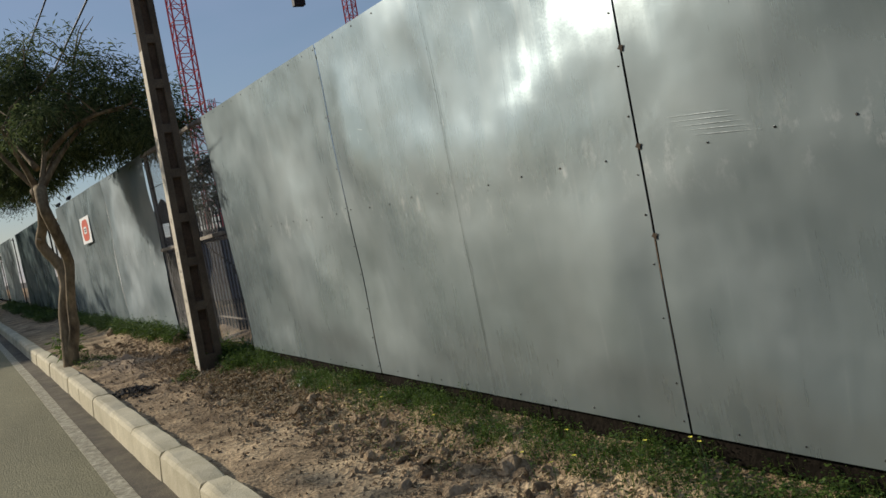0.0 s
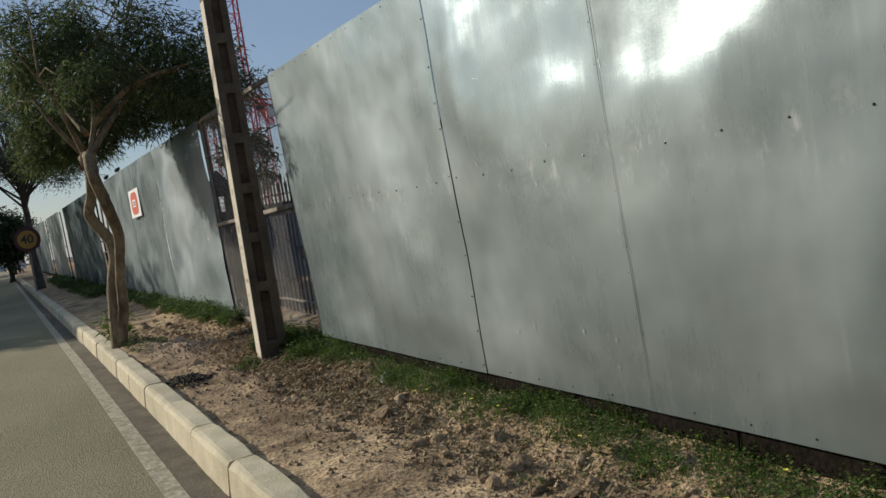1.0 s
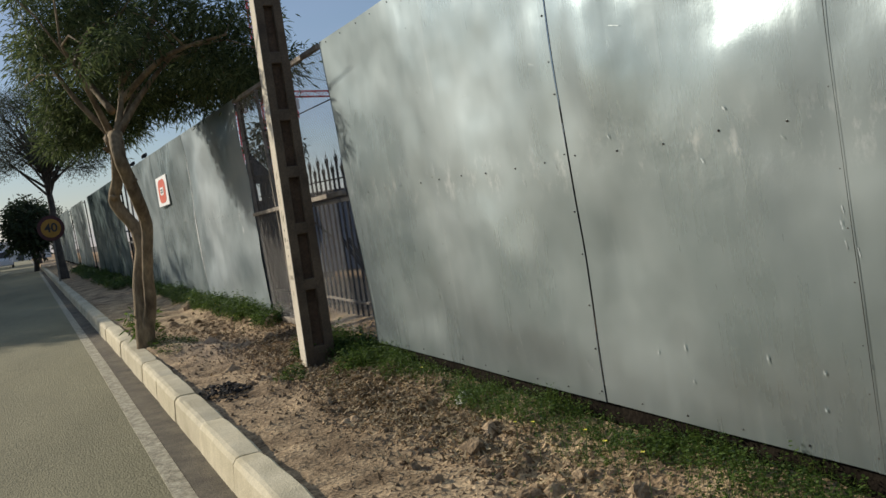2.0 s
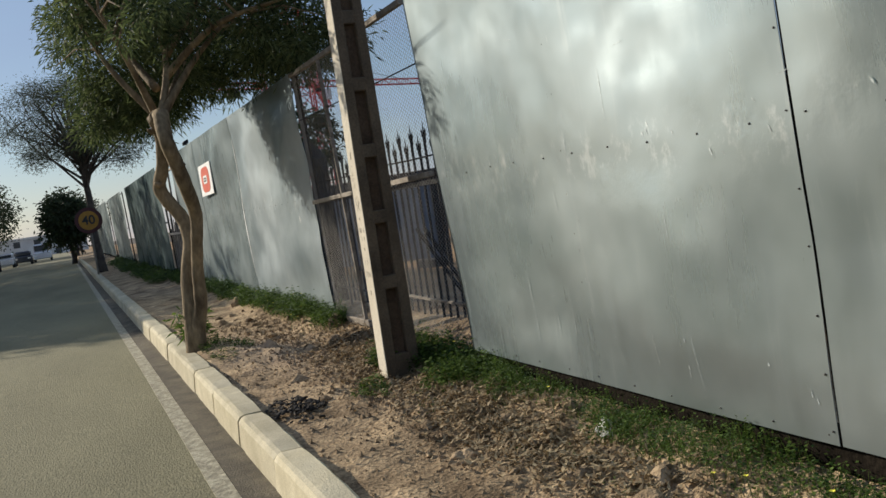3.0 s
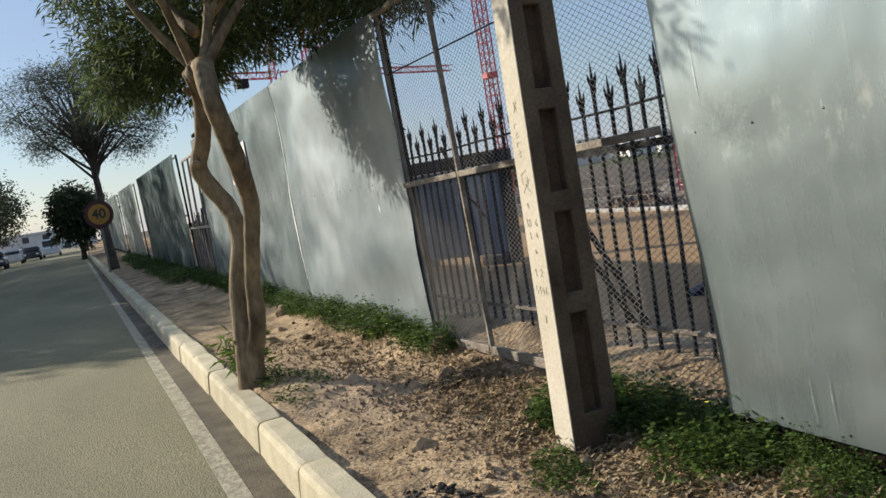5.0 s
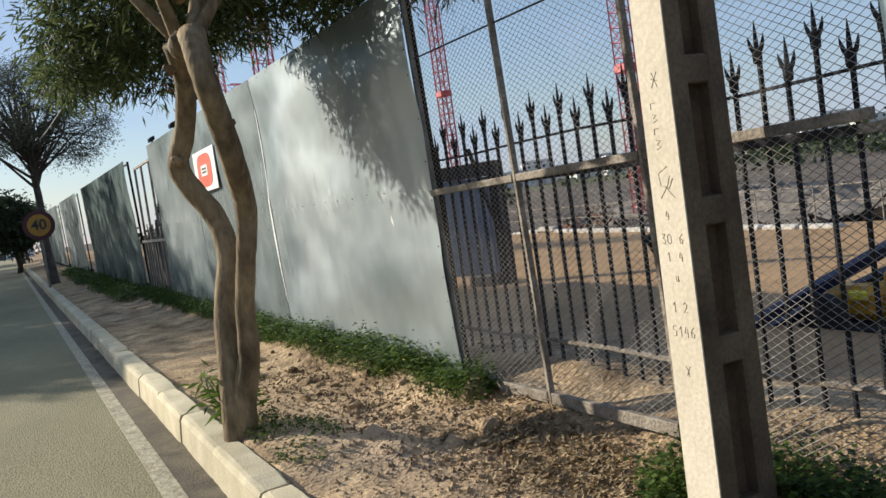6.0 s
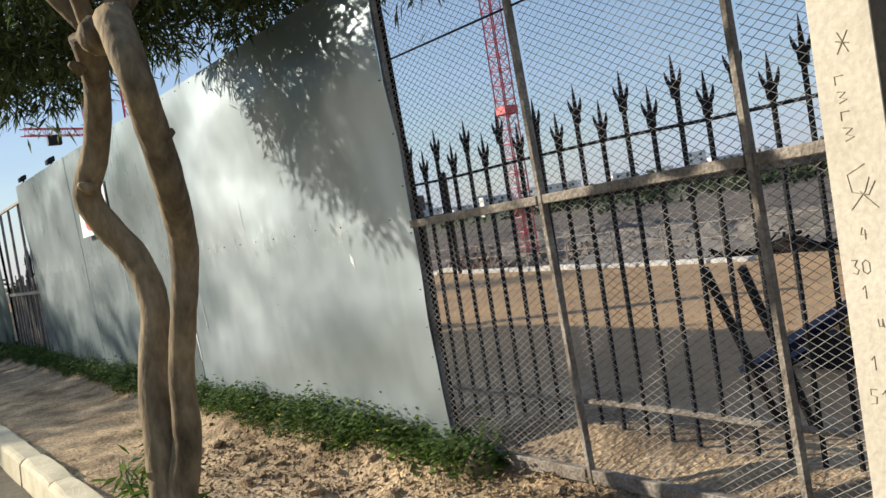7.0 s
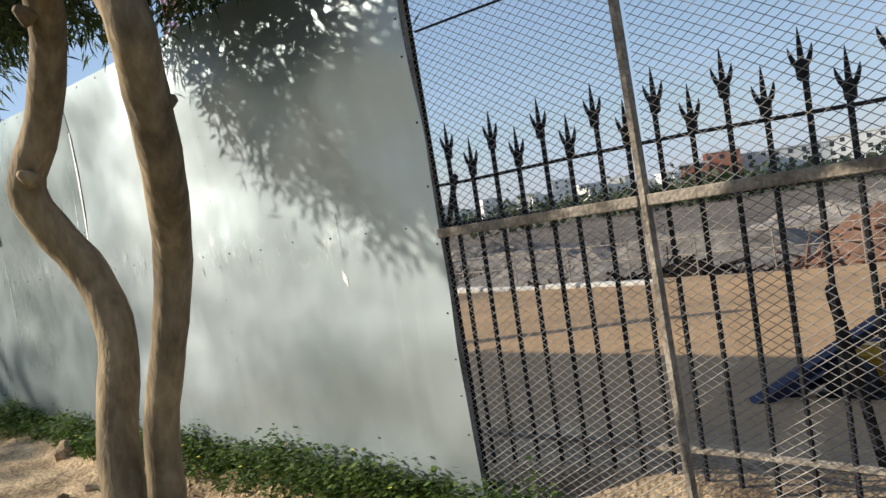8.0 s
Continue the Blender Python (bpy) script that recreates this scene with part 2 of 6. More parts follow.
M = {
    "zinc": galvanised(),
    # Darker copy of the zinc: reflections of dark trees put into the colour.
    "zinc_old": galvanised("tree_reflection_sheet", (0.11, 0.16, 0.165), (0.26, 0.325, 0.33)),
    # Lighter, hazier copy of the zinc: broad sun glow put into its colour.
    "zinc_glow": galvanised("sun_glow_sheet", (0.33, 0.395, 0.42), (0.49, 0.555, 0.585), (0.29, 0.37), (0.42, 0.55)),
    "earth": ground_material(),
    "asphalt": mat("asphalt", (0.195, 0.178, 0.106), (0.278, 0.254, 0.155), 0.7, 0.9, 0, 0.5, 85, 0, 0.28, (1, 0.35, 1), 0.18),
    "gutter": mat("gutter_dirt", (0.07, 0.058, 0.038), (0.165, 0.138, 0.092), 4.0, 0.95, 0, 0.6, 90, 0, 0.35),
    "paint": mat("worn_white_paint", (0.22, 0.195, 0.13), (0.47, 0.43, 0.31), 14.0, 0.85, 0, 0.5, 40, 0, 0.3),
    "kerb": mat("kerb_concrete", (0.44, 0.385, 0.25), (0.61, 0.545, 0.385), 3.5, 0.85, 0, 0.35, 90, 0.08, 0.12),
    # Pole concrete is darkened for its shaded sides, the cream coat lightened for sun.
    "pole": mat("shaded_pole_concrete", (0.058, 0.04, 0.023), (0.15, 0.108, 0.066), 3.0, 0.85, 0, 0.2, 70, 0, 0.2),
    "lit_whitewash": mat("sunlit_whitewash", (0.56, 0.50, 0.385), (0.67, 0.61, 0.49), 2.2, 0.9, 0, 0.12, 60, 0, 0.10),
    # Rust-brown concrete, darkened to carry the shade inside the pole's recesses.
    "recess_shade": mat("rust_brown_recess_shade", (0.06, 0.036, 0.02), (0.135, 0.088, 0.054), 5.0, 0.95, 0, 0.4, 60, 0, 0.2),
    "chalk": mat("dark_scrawl", (0.20, 0.165, 0.115), (0.42, 0.37, 0.28), 30, 0.9, 0, 0.1, 60),
    "bark": mat("smooth_bark", (0.085, 0.06, 0.034), (0.31, 0.235, 0.14), 6.0, 0.85, 0, 0.55, 30, 0, 0.26, (1, 1, 0.4), 0.2),
    "dark_bark": mat("dark_bark", (0.035, 0.03, 0.025), (0.09, 0.075, 0.06), 5.0, 0.9, 0, 0.6, 30, 0, 0.3),
    "leaf": leafmat("narrow_green_leaf", (0.022, 0.042, 0.017), (0.15, 0.185, 0.072), 0.46),
    "leaf_far": leafmat("far_dark_leaf", (0.02, 0.032, 0.014), (0.055, 0.075, 0.03), 0.2),
    "leaf_grey": leafmat("sparse_grey_leaf", (0.04, 0.052, 0.036), (0.10, 0.12, 0.08), 0.35),
    "weed": leafmat("clover_leaf", (0.014, 0.040, 0.008), (0.135, 0.21, 0.04), 0.4),
    "dry": leafmat("dry_leaf", (0.13, 0.085, 0.04), (0.44, 0.34, 0.20), 0.1),
    "flower": mat("yellow_petal", (0.70, 0.62, 0.03), (0.85, 0.75, 0.08), 20, 0.6, 0, 0.0),
    "stem": mat("green_stem", (0.12, 0.18, 0.05), (0.18, 0.24, 0.08), 20, 0.6, 0, 0.0),
    "rock": mat("clay_lump", (0.13, 0.088, 0.052), (0.46, 0.345, 0.22), 6, 0.95, 0, 0.9, 60, 0.2, 0.25, (1, 1, 1), 0.1),
    "char": mat("black_compost", (0.012, 0.010, 0.008), (0.05, 0.042, 0.034), 12, 0.95, 0, 0.9, 60, 0.2),
    "iron": mat("black_iron_paint", (0.010, 0.011, 0.013), (0.024, 0.024, 0.026), 10, 0.6, 0.0, 0.15, 80, 0, 0.3, (1, 1, 1), 0.25),
    "rust": mat("weathered_steel", (0.16, 0.132, 0.10), (0.36, 0.32, 0.265), 8, 0.75, 0.3, 0.4, 70, 0, 0.3),
    # Near-black: shade below the hoarding sheets, also dark posts, joints and planks.
    "plinth": mat("black_timber_and_shade", (0.008, 0.0065, 0.005), (0.02, 0.016, 0.012), 6, 0.95, 0, 0.5, 40, 0, 0.3, (1, 1, 1), 0.05),
    "wire": mat("zinc_wire", (0.24, 0.225, 0.205), (0.42, 0.40, 0.37), 15, 0.5, 0.5, 0.0),
    "scuff": mat("pale_scuff", (0.34, 0.385, 0.39), (0.48, 0.53, 0.535), 30, 0.5, 0.5, 0.0, 60, 0.1),
    "lime": mat("pale_lime_run", (0.52, 0.55, 0.54), (0.74, 0.76, 0.75), 12, 0.6, 0.0, 0.0, 60, 0.1),
    "screw": mat("dark_rivet", (0.03, 0.03, 0.03), (0.10, 0.09, 0.08), 30, 0.5, 0.6, 0.0),
    "stain": mat("rust_stain", (0.03, 0.02, 0.012), (0.10, 0.065, 0.035), 30, 0.9, 0.1, 0.2),
    "red": mat("crane_red", (0.50, 0.05, 0.06), (0.66, 0.10, 0.10), 3, 0.5, 0, 0.0, 20, 0, 0.15),
    "sign_red": mat("sign_red", (0.62, 0.07, 0.03), (0.72, 0.11, 0.05), 6, 0.45, 0, 0.0, 30, 0, 0.08),
    "white": mat("white_paint", (0.70, 0.70, 0.67), (0.82, 0.82, 0.79), 4, 0.6, 0, 0.05, 30, 0.05, 0.08),
    "sign_yellow": mat("sign_yellow", (0.34, 0.165, 0.015), (0.44, 0.22, 0.02), 6, 0.5, 0, 0.0, 30, 0, 0.08),
    "black": mat("black_paint", (0.012, 0.012, 0.012), (0.03, 0.03, 0.03), 8, 0.5, 0, 0.0),
    "cable": mat("black_cable", (0.015, 0.015, 0.016), (0.03, 0.03, 0.03), 8, 0.6, 0, 0.0),
    "cabin": mat("grey_blue_sheet", (0.22, 0.25, 0.31), (0.34, 0.37, 0.43), 3, 0.5, 0.2, 0.1, 30, 0, 0.15, (1, 1, 0.3)),
    "roof_dark": mat("dark_felt", (0.035, 0.028, 0.024), (0.075, 0.06, 0.05), 6, 0.9, 0, 0.3, 40, 0, 0.3),
    "blue": mat("machine_blue", (0.009, 0.013, 0.038), (0.018, 0.027, 0.075), 5, 0.45, 0, 0.1, 30, 0, 0.2),
    "yellow": mat("machine_yellow", (0.60, 0.30, 0.02), (0.75, 0.42, 0.04), 5, 0.5, 0, 0.1, 30, 0, 0.2),
    "brick": mat("brick_red_wall", (0.36, 0.13, 0.08), (0.46, 0.19, 0.11), 0.4, 0.85, 0, 0.1, 4, 0.1, 0.1),
    "plaster": mat("pale_plaster", (0.55, 0.54, 0.51), (0.72, 0.71, 0.68), 0.2, 0.8, 0, 0.05, 4, 0.12, 0.08),
    "pane": mat("dark_window", (0.03, 0.035, 0.04), (0.06, 0.065, 0.07), 0.5, 0.2, 0, 0.0),
    "scrap": mat("rusty_scrap", (0.07, 0.035, 0.02), (0.20, 0.10, 0.06), 2, 0.9, 0.1, 0.6, 12, 0.2, 0.3),
    "rubble": mat("grey_rubble", (0.09, 0.078, 0.064), (0.24, 0.215, 0.185), 1.2, 0.95, 0, 0.5, 10, 0.25, 0.2),
    "wall": mat("rendered_wall", (0.38, 0.36, 0.32), (0.52, 0.50, 0.45), 0.8, 0.9, 0, 0.2, 20),
    "car_white": mat("car_white", (0.62, 0.63, 0.64), (0.72, 0.72, 0.73), 1, 0.25, 0, 0.0),
    "car_dark": mat("car_dark", (0.03, 0.035, 0.045), (0.05, 0.055, 0.07), 1, 0.25, 0.2, 0.0),
    "tyre": mat("tyre_rubber", (0.015, 0.015, 0.015), (0.03, 0.03, 0.03), 8, 0.9, 0, 0.0),
}


# ---- mesh helpers ----
def finish(name, bm, material, parent=None, smooth=False):
    me = bpy.data.meshes.new(name)
    bm.to_mesh(me)
    bm.free()
    me.materials.append(material)
    if smooth:
        me.polygons.foreach_set("use_smooth", [True] * len(me.polygons))
    ob = new(name, me)
    if parent is not None:
        ob.parent = parent
    return ob


def part(name, bm, material, parent, label="", smooth=False):
    ob = finish(name, bm, material, parent, smooth)
    return tagged(ob, label) if label else ob


def raw(name, verts, faces, material, parent=None, smooth=False):
    me = bpy.data.meshes.new(name)
    me.from_pydata(verts, [], faces)
    me.materials.append(material)
    me.update()
    if smooth:
        me.polygons.foreach_set("use_smooth", [True] * len(me.polygons))
    ob = new(name, me)
    if parent is not None:
        ob.parent = parent
    return ob


def thing(name, place, label, category, group="", kind=""):
    e = new(name)
    e.empty_display_size = 0.1
    e.location = place
    return tagged(e, label, category, group, kind)


def box(bm, x0, x1, y0, y1, z0, z1, bevel=0.0):
    r = bmesh.ops.create_cube(bm, size=1.0)
    bmesh.ops.scale(bm, vec=(x1 - x0, y1 - y0, z1 - z0), verts=r["verts"])
    bmesh.ops.translate(bm, vec=((x0 + x1) / 2, (y0 + y1) / 2, (z0 + z1) / 2), verts=r["verts"])
    if bevel:
        es = list({e for v in r["verts"] for e in v.link_edges})
        bmesh.ops.bevel(bm, geom=es, offset=bevel, segments=1, affect="EDGES")
    return bm


def bx(x0, x1, y0, y1, z0, z1, bevel=0.0):
    return box(bmesh.new(), x0, x1, y0, y1, z0, z1, bevel)


def tube(bm, pts, radii, n=8, cap=True):
    """A round limb along the points."""
    rings = []
    up = Vector((0, 0, 1))
    for i, p in enumerate(pts):
        p = Vector(p)
        a = Vector(pts[max(i - 1, 0)])
        c = Vector(pts[min(i + 1, len(pts) - 1)])
        d = (c - a).normalized() if (c - a).length > 1e-9 else up
        s = d.cross(Vector((1, 0, 0)) if abs(d.x) < 0.8 else Vector((0, 1, 0))).normalized()
        t = d.cross(s)
        r = radii[i] if hasattr(radii, "__len__") else radii
        rings.append([bm.verts.new(p + r * (math.cos(2 * math.pi * k / n) * s + math.sin(2 * math.pi * k / n) * t)) for k in range(n)])
    for a, b in zip(rings, rings[1:]):
        for k in range(n):
            bm.faces.new((a[k], a[(k + 1) % n], b[(k + 1) % n], b[k]))
    if cap:
        bm.faces.new(rings[0][::-1])
        bm.faces.new(rings[-1])
    return bm


def smooth_line(pts, steps=5):
    """Catmull-Rom through the points."""
    pts = [Vector(p) for p in pts]
    out = []
    for i in range(len(pts) - 1):
        p0, p1, p2, p3 = pts[max(i - 1, 0)], pts[i], pts[i + 1], pts[min(i + 2, len(pts) - 1)]
        for k in range(steps):
            t = k / steps
            out.append(0.5 * ((2 * p1) + (p2 - p0) * t + (2 * p0 - 5 * p1 + 4 * p2 - p3) * t * t + (3 * p1 - p0 - 3 * p2 + p3) * t ** 3))
    return out + [pts[-1]]


def lerp_list(vals, steps=5):
    out = []
    for a, b in zip(vals, vals[1:]):
        out += [a + (b - a) * k / steps for k in range(steps)]
    return out + [vals[-1]]


# ---- levels ----
def grade(y):
    """Height of the road surface along the street."""
    if y < 0:
        return 0.012 * max(y, -30)
    if y < 13:
        return 0.013 * y
    return 0.169 + 0.004 * (min(y, 60) - 13)


KERB_F, KERB_B, KERB_H = 0.955, 1.14, 0.205
WALL_X, LEAN = 2.507, 0.031


def hoard_bottom(y):
    return 0.412 + 0.0058 * y


def hoard_top(y):
    return 2.70 + 0.0165 * y


def bump(x, y, cx, cy, sx, sy, h):
    return h * math.exp(-((x - cx) / sx) ** 2 - ((y - cy) / sy) ** 2)


def site(x, y):
    """Ground beyond the hoarding: a bank by the fence, a level yard, a drop, then low land."""
    z = 0.42 - 0.22 * min(1, max(0, (x - 3.4) / 2.4)) - 0.30 * min(1, max(0, (x - 9) / 4))
    z += bump(x, y, 3.0, 11.3, 0.5, 1.0, 0.12) + bump(x, y, 3.0, 9.4, 0.5, 0.8, 0.10)
    if x > 15:
        z -= 2.6 * min(1, (x - 15) / 9)
        z += 0.5 * noise.noise(Vector((x * 0.15, y * 0.15, 3)))
    if x > 80:
        z += 5.0 * min(1, (x - 80) / 500) * (0.6 + 0.6 * noise.noise(Vector((x * 0.006, y * 0.006, 9))))
    return z


def ground(x, y):
    if x < KERB_B:
        return grade(y) - 0.12 if x > -7.2 else grade(y) + 0.05
    v = grade(y) + 0.145
    v += 0.034 * noise.noise(Vector((x * 1.7, y * 1.7, 0))) + 0.02 * noise.noise(Vector((x * 6, y * 6, 4))) + 0.010 * noise.noise(Vector((x * 16, y * 16, 8)))
    v += bump(x, y, 1.35, 11.9, 0.30, 0.8, 0.09) + bump(x, y, 1.75, 11.25, 0.25, 0.3, 0.05) + bump(x, y, 2.45, 12.8, 0.3, 2.2, 0.05)
    v += 0.025 * max(0, (x - 1.9) / 0.6) if x < 2.6 else 0.03
    # loose clods beside the trodden path, banked up towards the hoarding
    c = min(1, max(0, (x - 1.72) / 0.3)) * min(1, max(0, (2.9 - x) / 0.3))
    c *= 1 - 0.75 * min(1, max(0, (y - 10) / 1.2)) * min(1, max(0, (2.3 - x) / 0.2))
    v += c * (0.030 * max(0, noise.noise(Vector((x * 7.5, y * 6.5, 21))) + 0.1) + 0.016 * noise.noise(Vector((x * 13, y * 12, 2))))
    b = min(1, max(0, (x - 2.12) / 0.36))
    v += 0.085 * b * b * (3 - 2 * b) * (0.8 + 0.5 * noise.noise(Vector((1, y * 0.8, 5))))
    if x > 2.45:
        k = min(1, (x - 2.5) / 0.4) if x > 2.5 else 0
        v = v * (1 - k) + (site(x, y) + 0.012 * noise.noise(Vector((x * 5, y * 5, 4)))) * k
    return v


# ---- ground, road, kerb ----
def build_ground():
    xs = [-3000, -900, -300, -120, -60, -30, -20, -14, -10, -7.2, -7.15, -3, 0.5, 1.12] + [1.15 + 0.04 * i for i in range(57)]
    xs += [3.5, 3.7, 3.9, 4.2, 4.6, 5, 5.5, 6, 6.8, 7.6, 8.5, 10, 11.5, 13, 14, 14.8, 15.2, 16, 17, 18, 19.5, 21, 23, 25, 28, 32, 37, 43, 50, 58, 68, 80, 95, 115, 140, 180, 240, 320, 450, 650, 1000, 1700, 3000]
    ys = [-3000, -800, -250, -100, -50, -25, -12, -6, -3, -1.5, -0.5] + [0.045 * i for i in range(0, 345)]
    ys += [15.8 + 0.3 * i for i in range(30)] + [25.5, 27, 29, 31, 34, 38, 43, 50, 58, 68, 80, 95, 115, 140, 180, 240, 350, 550, 900, 1600, 3000]
    verts = [(x, y, ground(x, y)) for y in ys for x in xs]
    w = len(xs)
    faces = [(j * w + i, j * w + i + 1, (j + 1) * w + i + 1, (j + 1) * w + i) for j in range(len(ys) - 1) for i in range(w - 1)]
    tagged(raw("ground", verts, faces, M["earth"], None, True), "trodden clay verge and sandy building site ground", "ground", kind="structure")


def strip(name, x0, x1, dz, material, y0, y1, label, category, step=0.5, thick=0.1):
    """A long slab that follows the street's grade."""
    ys = []
    y = y0
    while y < y1 - 1e-6:
        ys.append(y)
        y += step if y < 40 else step * 6
    ys.append(y1)
    verts, faces = [], []
    for y in ys:
        z = grade(y) + dz
        verts += [(x0, y, z), (x1, y, z), (x1, y, z - thick), (x0, y, z - thick)]
    for i in range(len(ys) - 1):
        a, b = 4 * i, 4 * i + 4
        for k in range(4):
            k2 = (k + 1) % 4
            faces.append((a + k, a + k2, b + k2, b + k))
    faces += [(3, 2, 1, 0), tuple(4 * (len(ys) - 1) + k for k in range(4))]
    return tagged(raw(name, verts, faces, material), label, category, kind="structure")


build_ground()
strip("road", -6.4, 0.788, 0.0, M["asphalt"], -60, 420, "worn grey asphalt road", "road")
strip("gutter", 0.79, KERB_F + 0.03, 0.004, M["gutter"], -60, 420, "dirty dark gutter along the kerb", "road")
strip("edge_line", 0.672, 0.786, 0.005, M["paint"], -60, 160, "worn white painted edge line on the road", "road marking", 0.25, 0.012)
strip("far_kerb", -6.6, -6.402, 0.16, M["kerb"], -60, 420, "pale concrete kerb across the road", "kerb", 1.0, 0.3)
strip("far_pavement", -11.6, -6.602, 0.15, M["earth"], -60, 420, "bare earth pavement across the road", "pavement", 1.0, 0.3)


def kerb_profile(bm, y0, y1, rnd):
    """One kerb stone: battered face, worn upper arris."""
    h = KERB_H
    prof = [(KERB_F, -0.1), (KERB_F + 0.012, h - 0.035), (KERB_F + 0.03, h - 0.008), (KERB_F + 0.055, h), (KERB_B - 0.012, h), (KERB_B, h - 0.012), (KERB_B, -0.1)]
    n = 5
    rings = []
    for i in range(n + 1):
        y = y0 + (y1 - y0) * i / n
        e = 0.015 if i in (0, n) else 0.0
        ring = []
        for (x, z) in prof:
            top = z > 0.1
            jx = rnd.uniform(-0.004, 0.004) if top else 0
            ring.append(bm.verts.new((x + jx + (e * 0.6 if top and x < 1.02 else 0), y, z - (e if top else 0) + (rnd.uniform(-0.003, 0.003) if top else 0))))
        rings.append(ring)
    for a, b in zip(rings, rings[1:]):
        for k in range(len(prof) - 1):
            bm.faces.new((a[k], b[k], b[k + 1], a[k + 1]))
    bm.faces.new(rings[0])
    bm.faces.new(rings[-1][::-1])


def build_kerb():
    kerb = thing("kerb", (0, 0, 0), "pale concrete kerb of single stones", "kerb", kind="structure")
    rnd = random.Random(5)
    meshes = []
    for v in range(5):
        bm = bmesh.new()
        kerb_profile(bm, 0.009, 1.015, rnd)
        me = bpy.data.meshes.new("kerb_stone")
        bm.to_mesh(me)
        bm.free()
        me.materials.append(M["kerb"])
        meshes.append(me)
    y = -9.48
    while y < 70:
        ob = new("kerb_stone", meshes[rnd.randrange(5)])
        ob.parent = kerb
        ob.location = (rnd.uniform(-0.006, 0.006), y, grade(y + 0.5) + rnd.uniform(-0.005, 0.005))
        ob.rotation_euler = (math.atan((grade(y + 1.02) - grade(y)) / 1.02), 0, rnd.uniform(-0.004, 0.004))
        y += 1.024
    # mortar bed under and between the stones
    rows = [(x, z) for x, z in ((KERB_F + 0.035, -0.1), (KERB_F + 0.045, KERB_H - 0.03), (KERB_B - 0.02, KERB_H - 0.025), (KERB_B - 0.01, -0.1))]
    verts, faces = [], []
    ys = [-9.5 + 2 * i for i in range(41)]
    for yy in ys:
        verts += [(x, yy, z + grade(yy)) for x, z in rows]
    for i in range(len(ys) - 1):
        for k in range(3):
            faces.append((4 * i + k, 4 * i + 4 + k, 4 * i + 5 + k, 4 * i + 1 + k))
    tagged(raw("mortar", verts, faces, M["gutter"], kerb), "dark mortar in the joints")


build_kerb()


# ---- zinc hoarding ----
def sheet_x(y, z):
    """Face of the buckled zinc: it leans to the road and bulges between its rails."""
    zb, zt = hoard_bottom(y), hoard_top(y)
    v = (z - zb) / (zt - zb)
    q = Vector((3.1, y * 0.85, z * 0.95))
    d = 0.043 * noise.noise(q) + 0.014 * noise.noise(q * 2.3) + 0.0028 * noise.noise(Vector((5.1, y * 4.0, z * 4.0)))
    k = (y - 1.18) / 1.4625
    u = k - math.floor(k)
    d *= min(1, 0.3 + 4.5 * min(u, 1 - u))
    d += 0.028 * math.sin(math.pi * u) * noise.noise(Vector((math.floor(k) * 3.7, 1.3, z * 0.5)))
    hold = min(1, 0.35 + abs(v - 0.47) * 4) * min(1, 0.3 + 6 * v) * min(1, 0.3 + 6 * (1 - v))
    return WALL_X - LEAN * (z - zb) + d * hold


def sheet(y0, y1, parent, back=0.0, cut=0.0, metal="zinc"):
    """One zinc sheet. back: how far it is set behind the next one."""
    nu, nv = 28, 44
    t = 0.0025
    verts, faces = [], []
    for side in (0, 1):
        for j in range(nv + 1):
            for i in range(nu + 1):
                u, v = i / nu, j / nv
                y = y0 + (y1 - y0) * u
                z = hoard_bottom(y) + (hoard_top(y) - hoard_bottom(y)) * v
                x = sheet_x(y, z) + back + side * t
                if cut and u > 0.5:
                    y += cut * v * (u - 0.5) * 2
                verts.append((x, y, z))
    w, tot = nu + 1, (nu + 1) * (nv + 1)
    for j in range(nv):
        for i in range(nu):
            a = j * w + i
            faces.append((a, a + w, a + w + 1, a + 1))
            b = a + tot
            faces.append((b, b + 1, b + w + 1, b + w))
    rim = [i for i in range(nu)] + [nu + j * w for j in range(nv)] + [tot - 1 - i for i in range(nu)] + [(nv - j) * w for j in range(nv)]
    for a, b in zip(rim, rim[1:] + rim[:1]):
        k = len(verts)
        verts += [verts[a], verts[b], verts[b + tot], verts[a + tot]]
        faces.append((k, k + 1, k + 2, k + 3))
    return raw("sheet", verts, faces, M[metal], parent, True)


def rivets(y0, y1, parent, seed, back):
    rnd = random.Random(seed)
    bm = bmesh.new()
    spots = []
    z = hoard_bottom(y0) + 0.05
    while z < hoard_top(y0):
        spots.append((y0 + 0.022 + rnd.uniform(-0.006, 0.006), z))
        z += rnd.uniform(0.15, 0.30)
    y = y0 + 0.2
    while y < y1 - 0.05:
        spots.append((y, hoard_bottom(y) + 1.17 + rnd.uniform(-0.008, 0.008)))
        spots.append((y + 0.1, hoard_bottom(y) + 0.035))
        spots.append((y + 0.05, hoard_top(y) - 0.03))
        y += rnd.uniform(0.27, 0.33)
    for (y, z) in spots:
        x = sheet_x(y, z) + back
        r = rnd.uniform(0.0045, 0.007)
        ring = [bm.verts.new((x + 0.002, y + r * math.cos(k * 1.0472), z + r * math.sin(k * 1.0472))) for k in range(6)]
        top = [bm.verts.new((x - 0.005, y + 0.5 * r * math.cos(k * 1.0472), z + 0.5 * r * math.sin(k * 1.0472))) for k in range(6)]
        for k in range(6):
            bm.faces.new((ring[k], ring[(k + 1) % 6], top[(k + 1) % 6], top[k]))
        bm.faces.new(top)
    tagged(part("rivets", bm, M["screw"], parent, "small dark rivet heads"), kind="stuff")


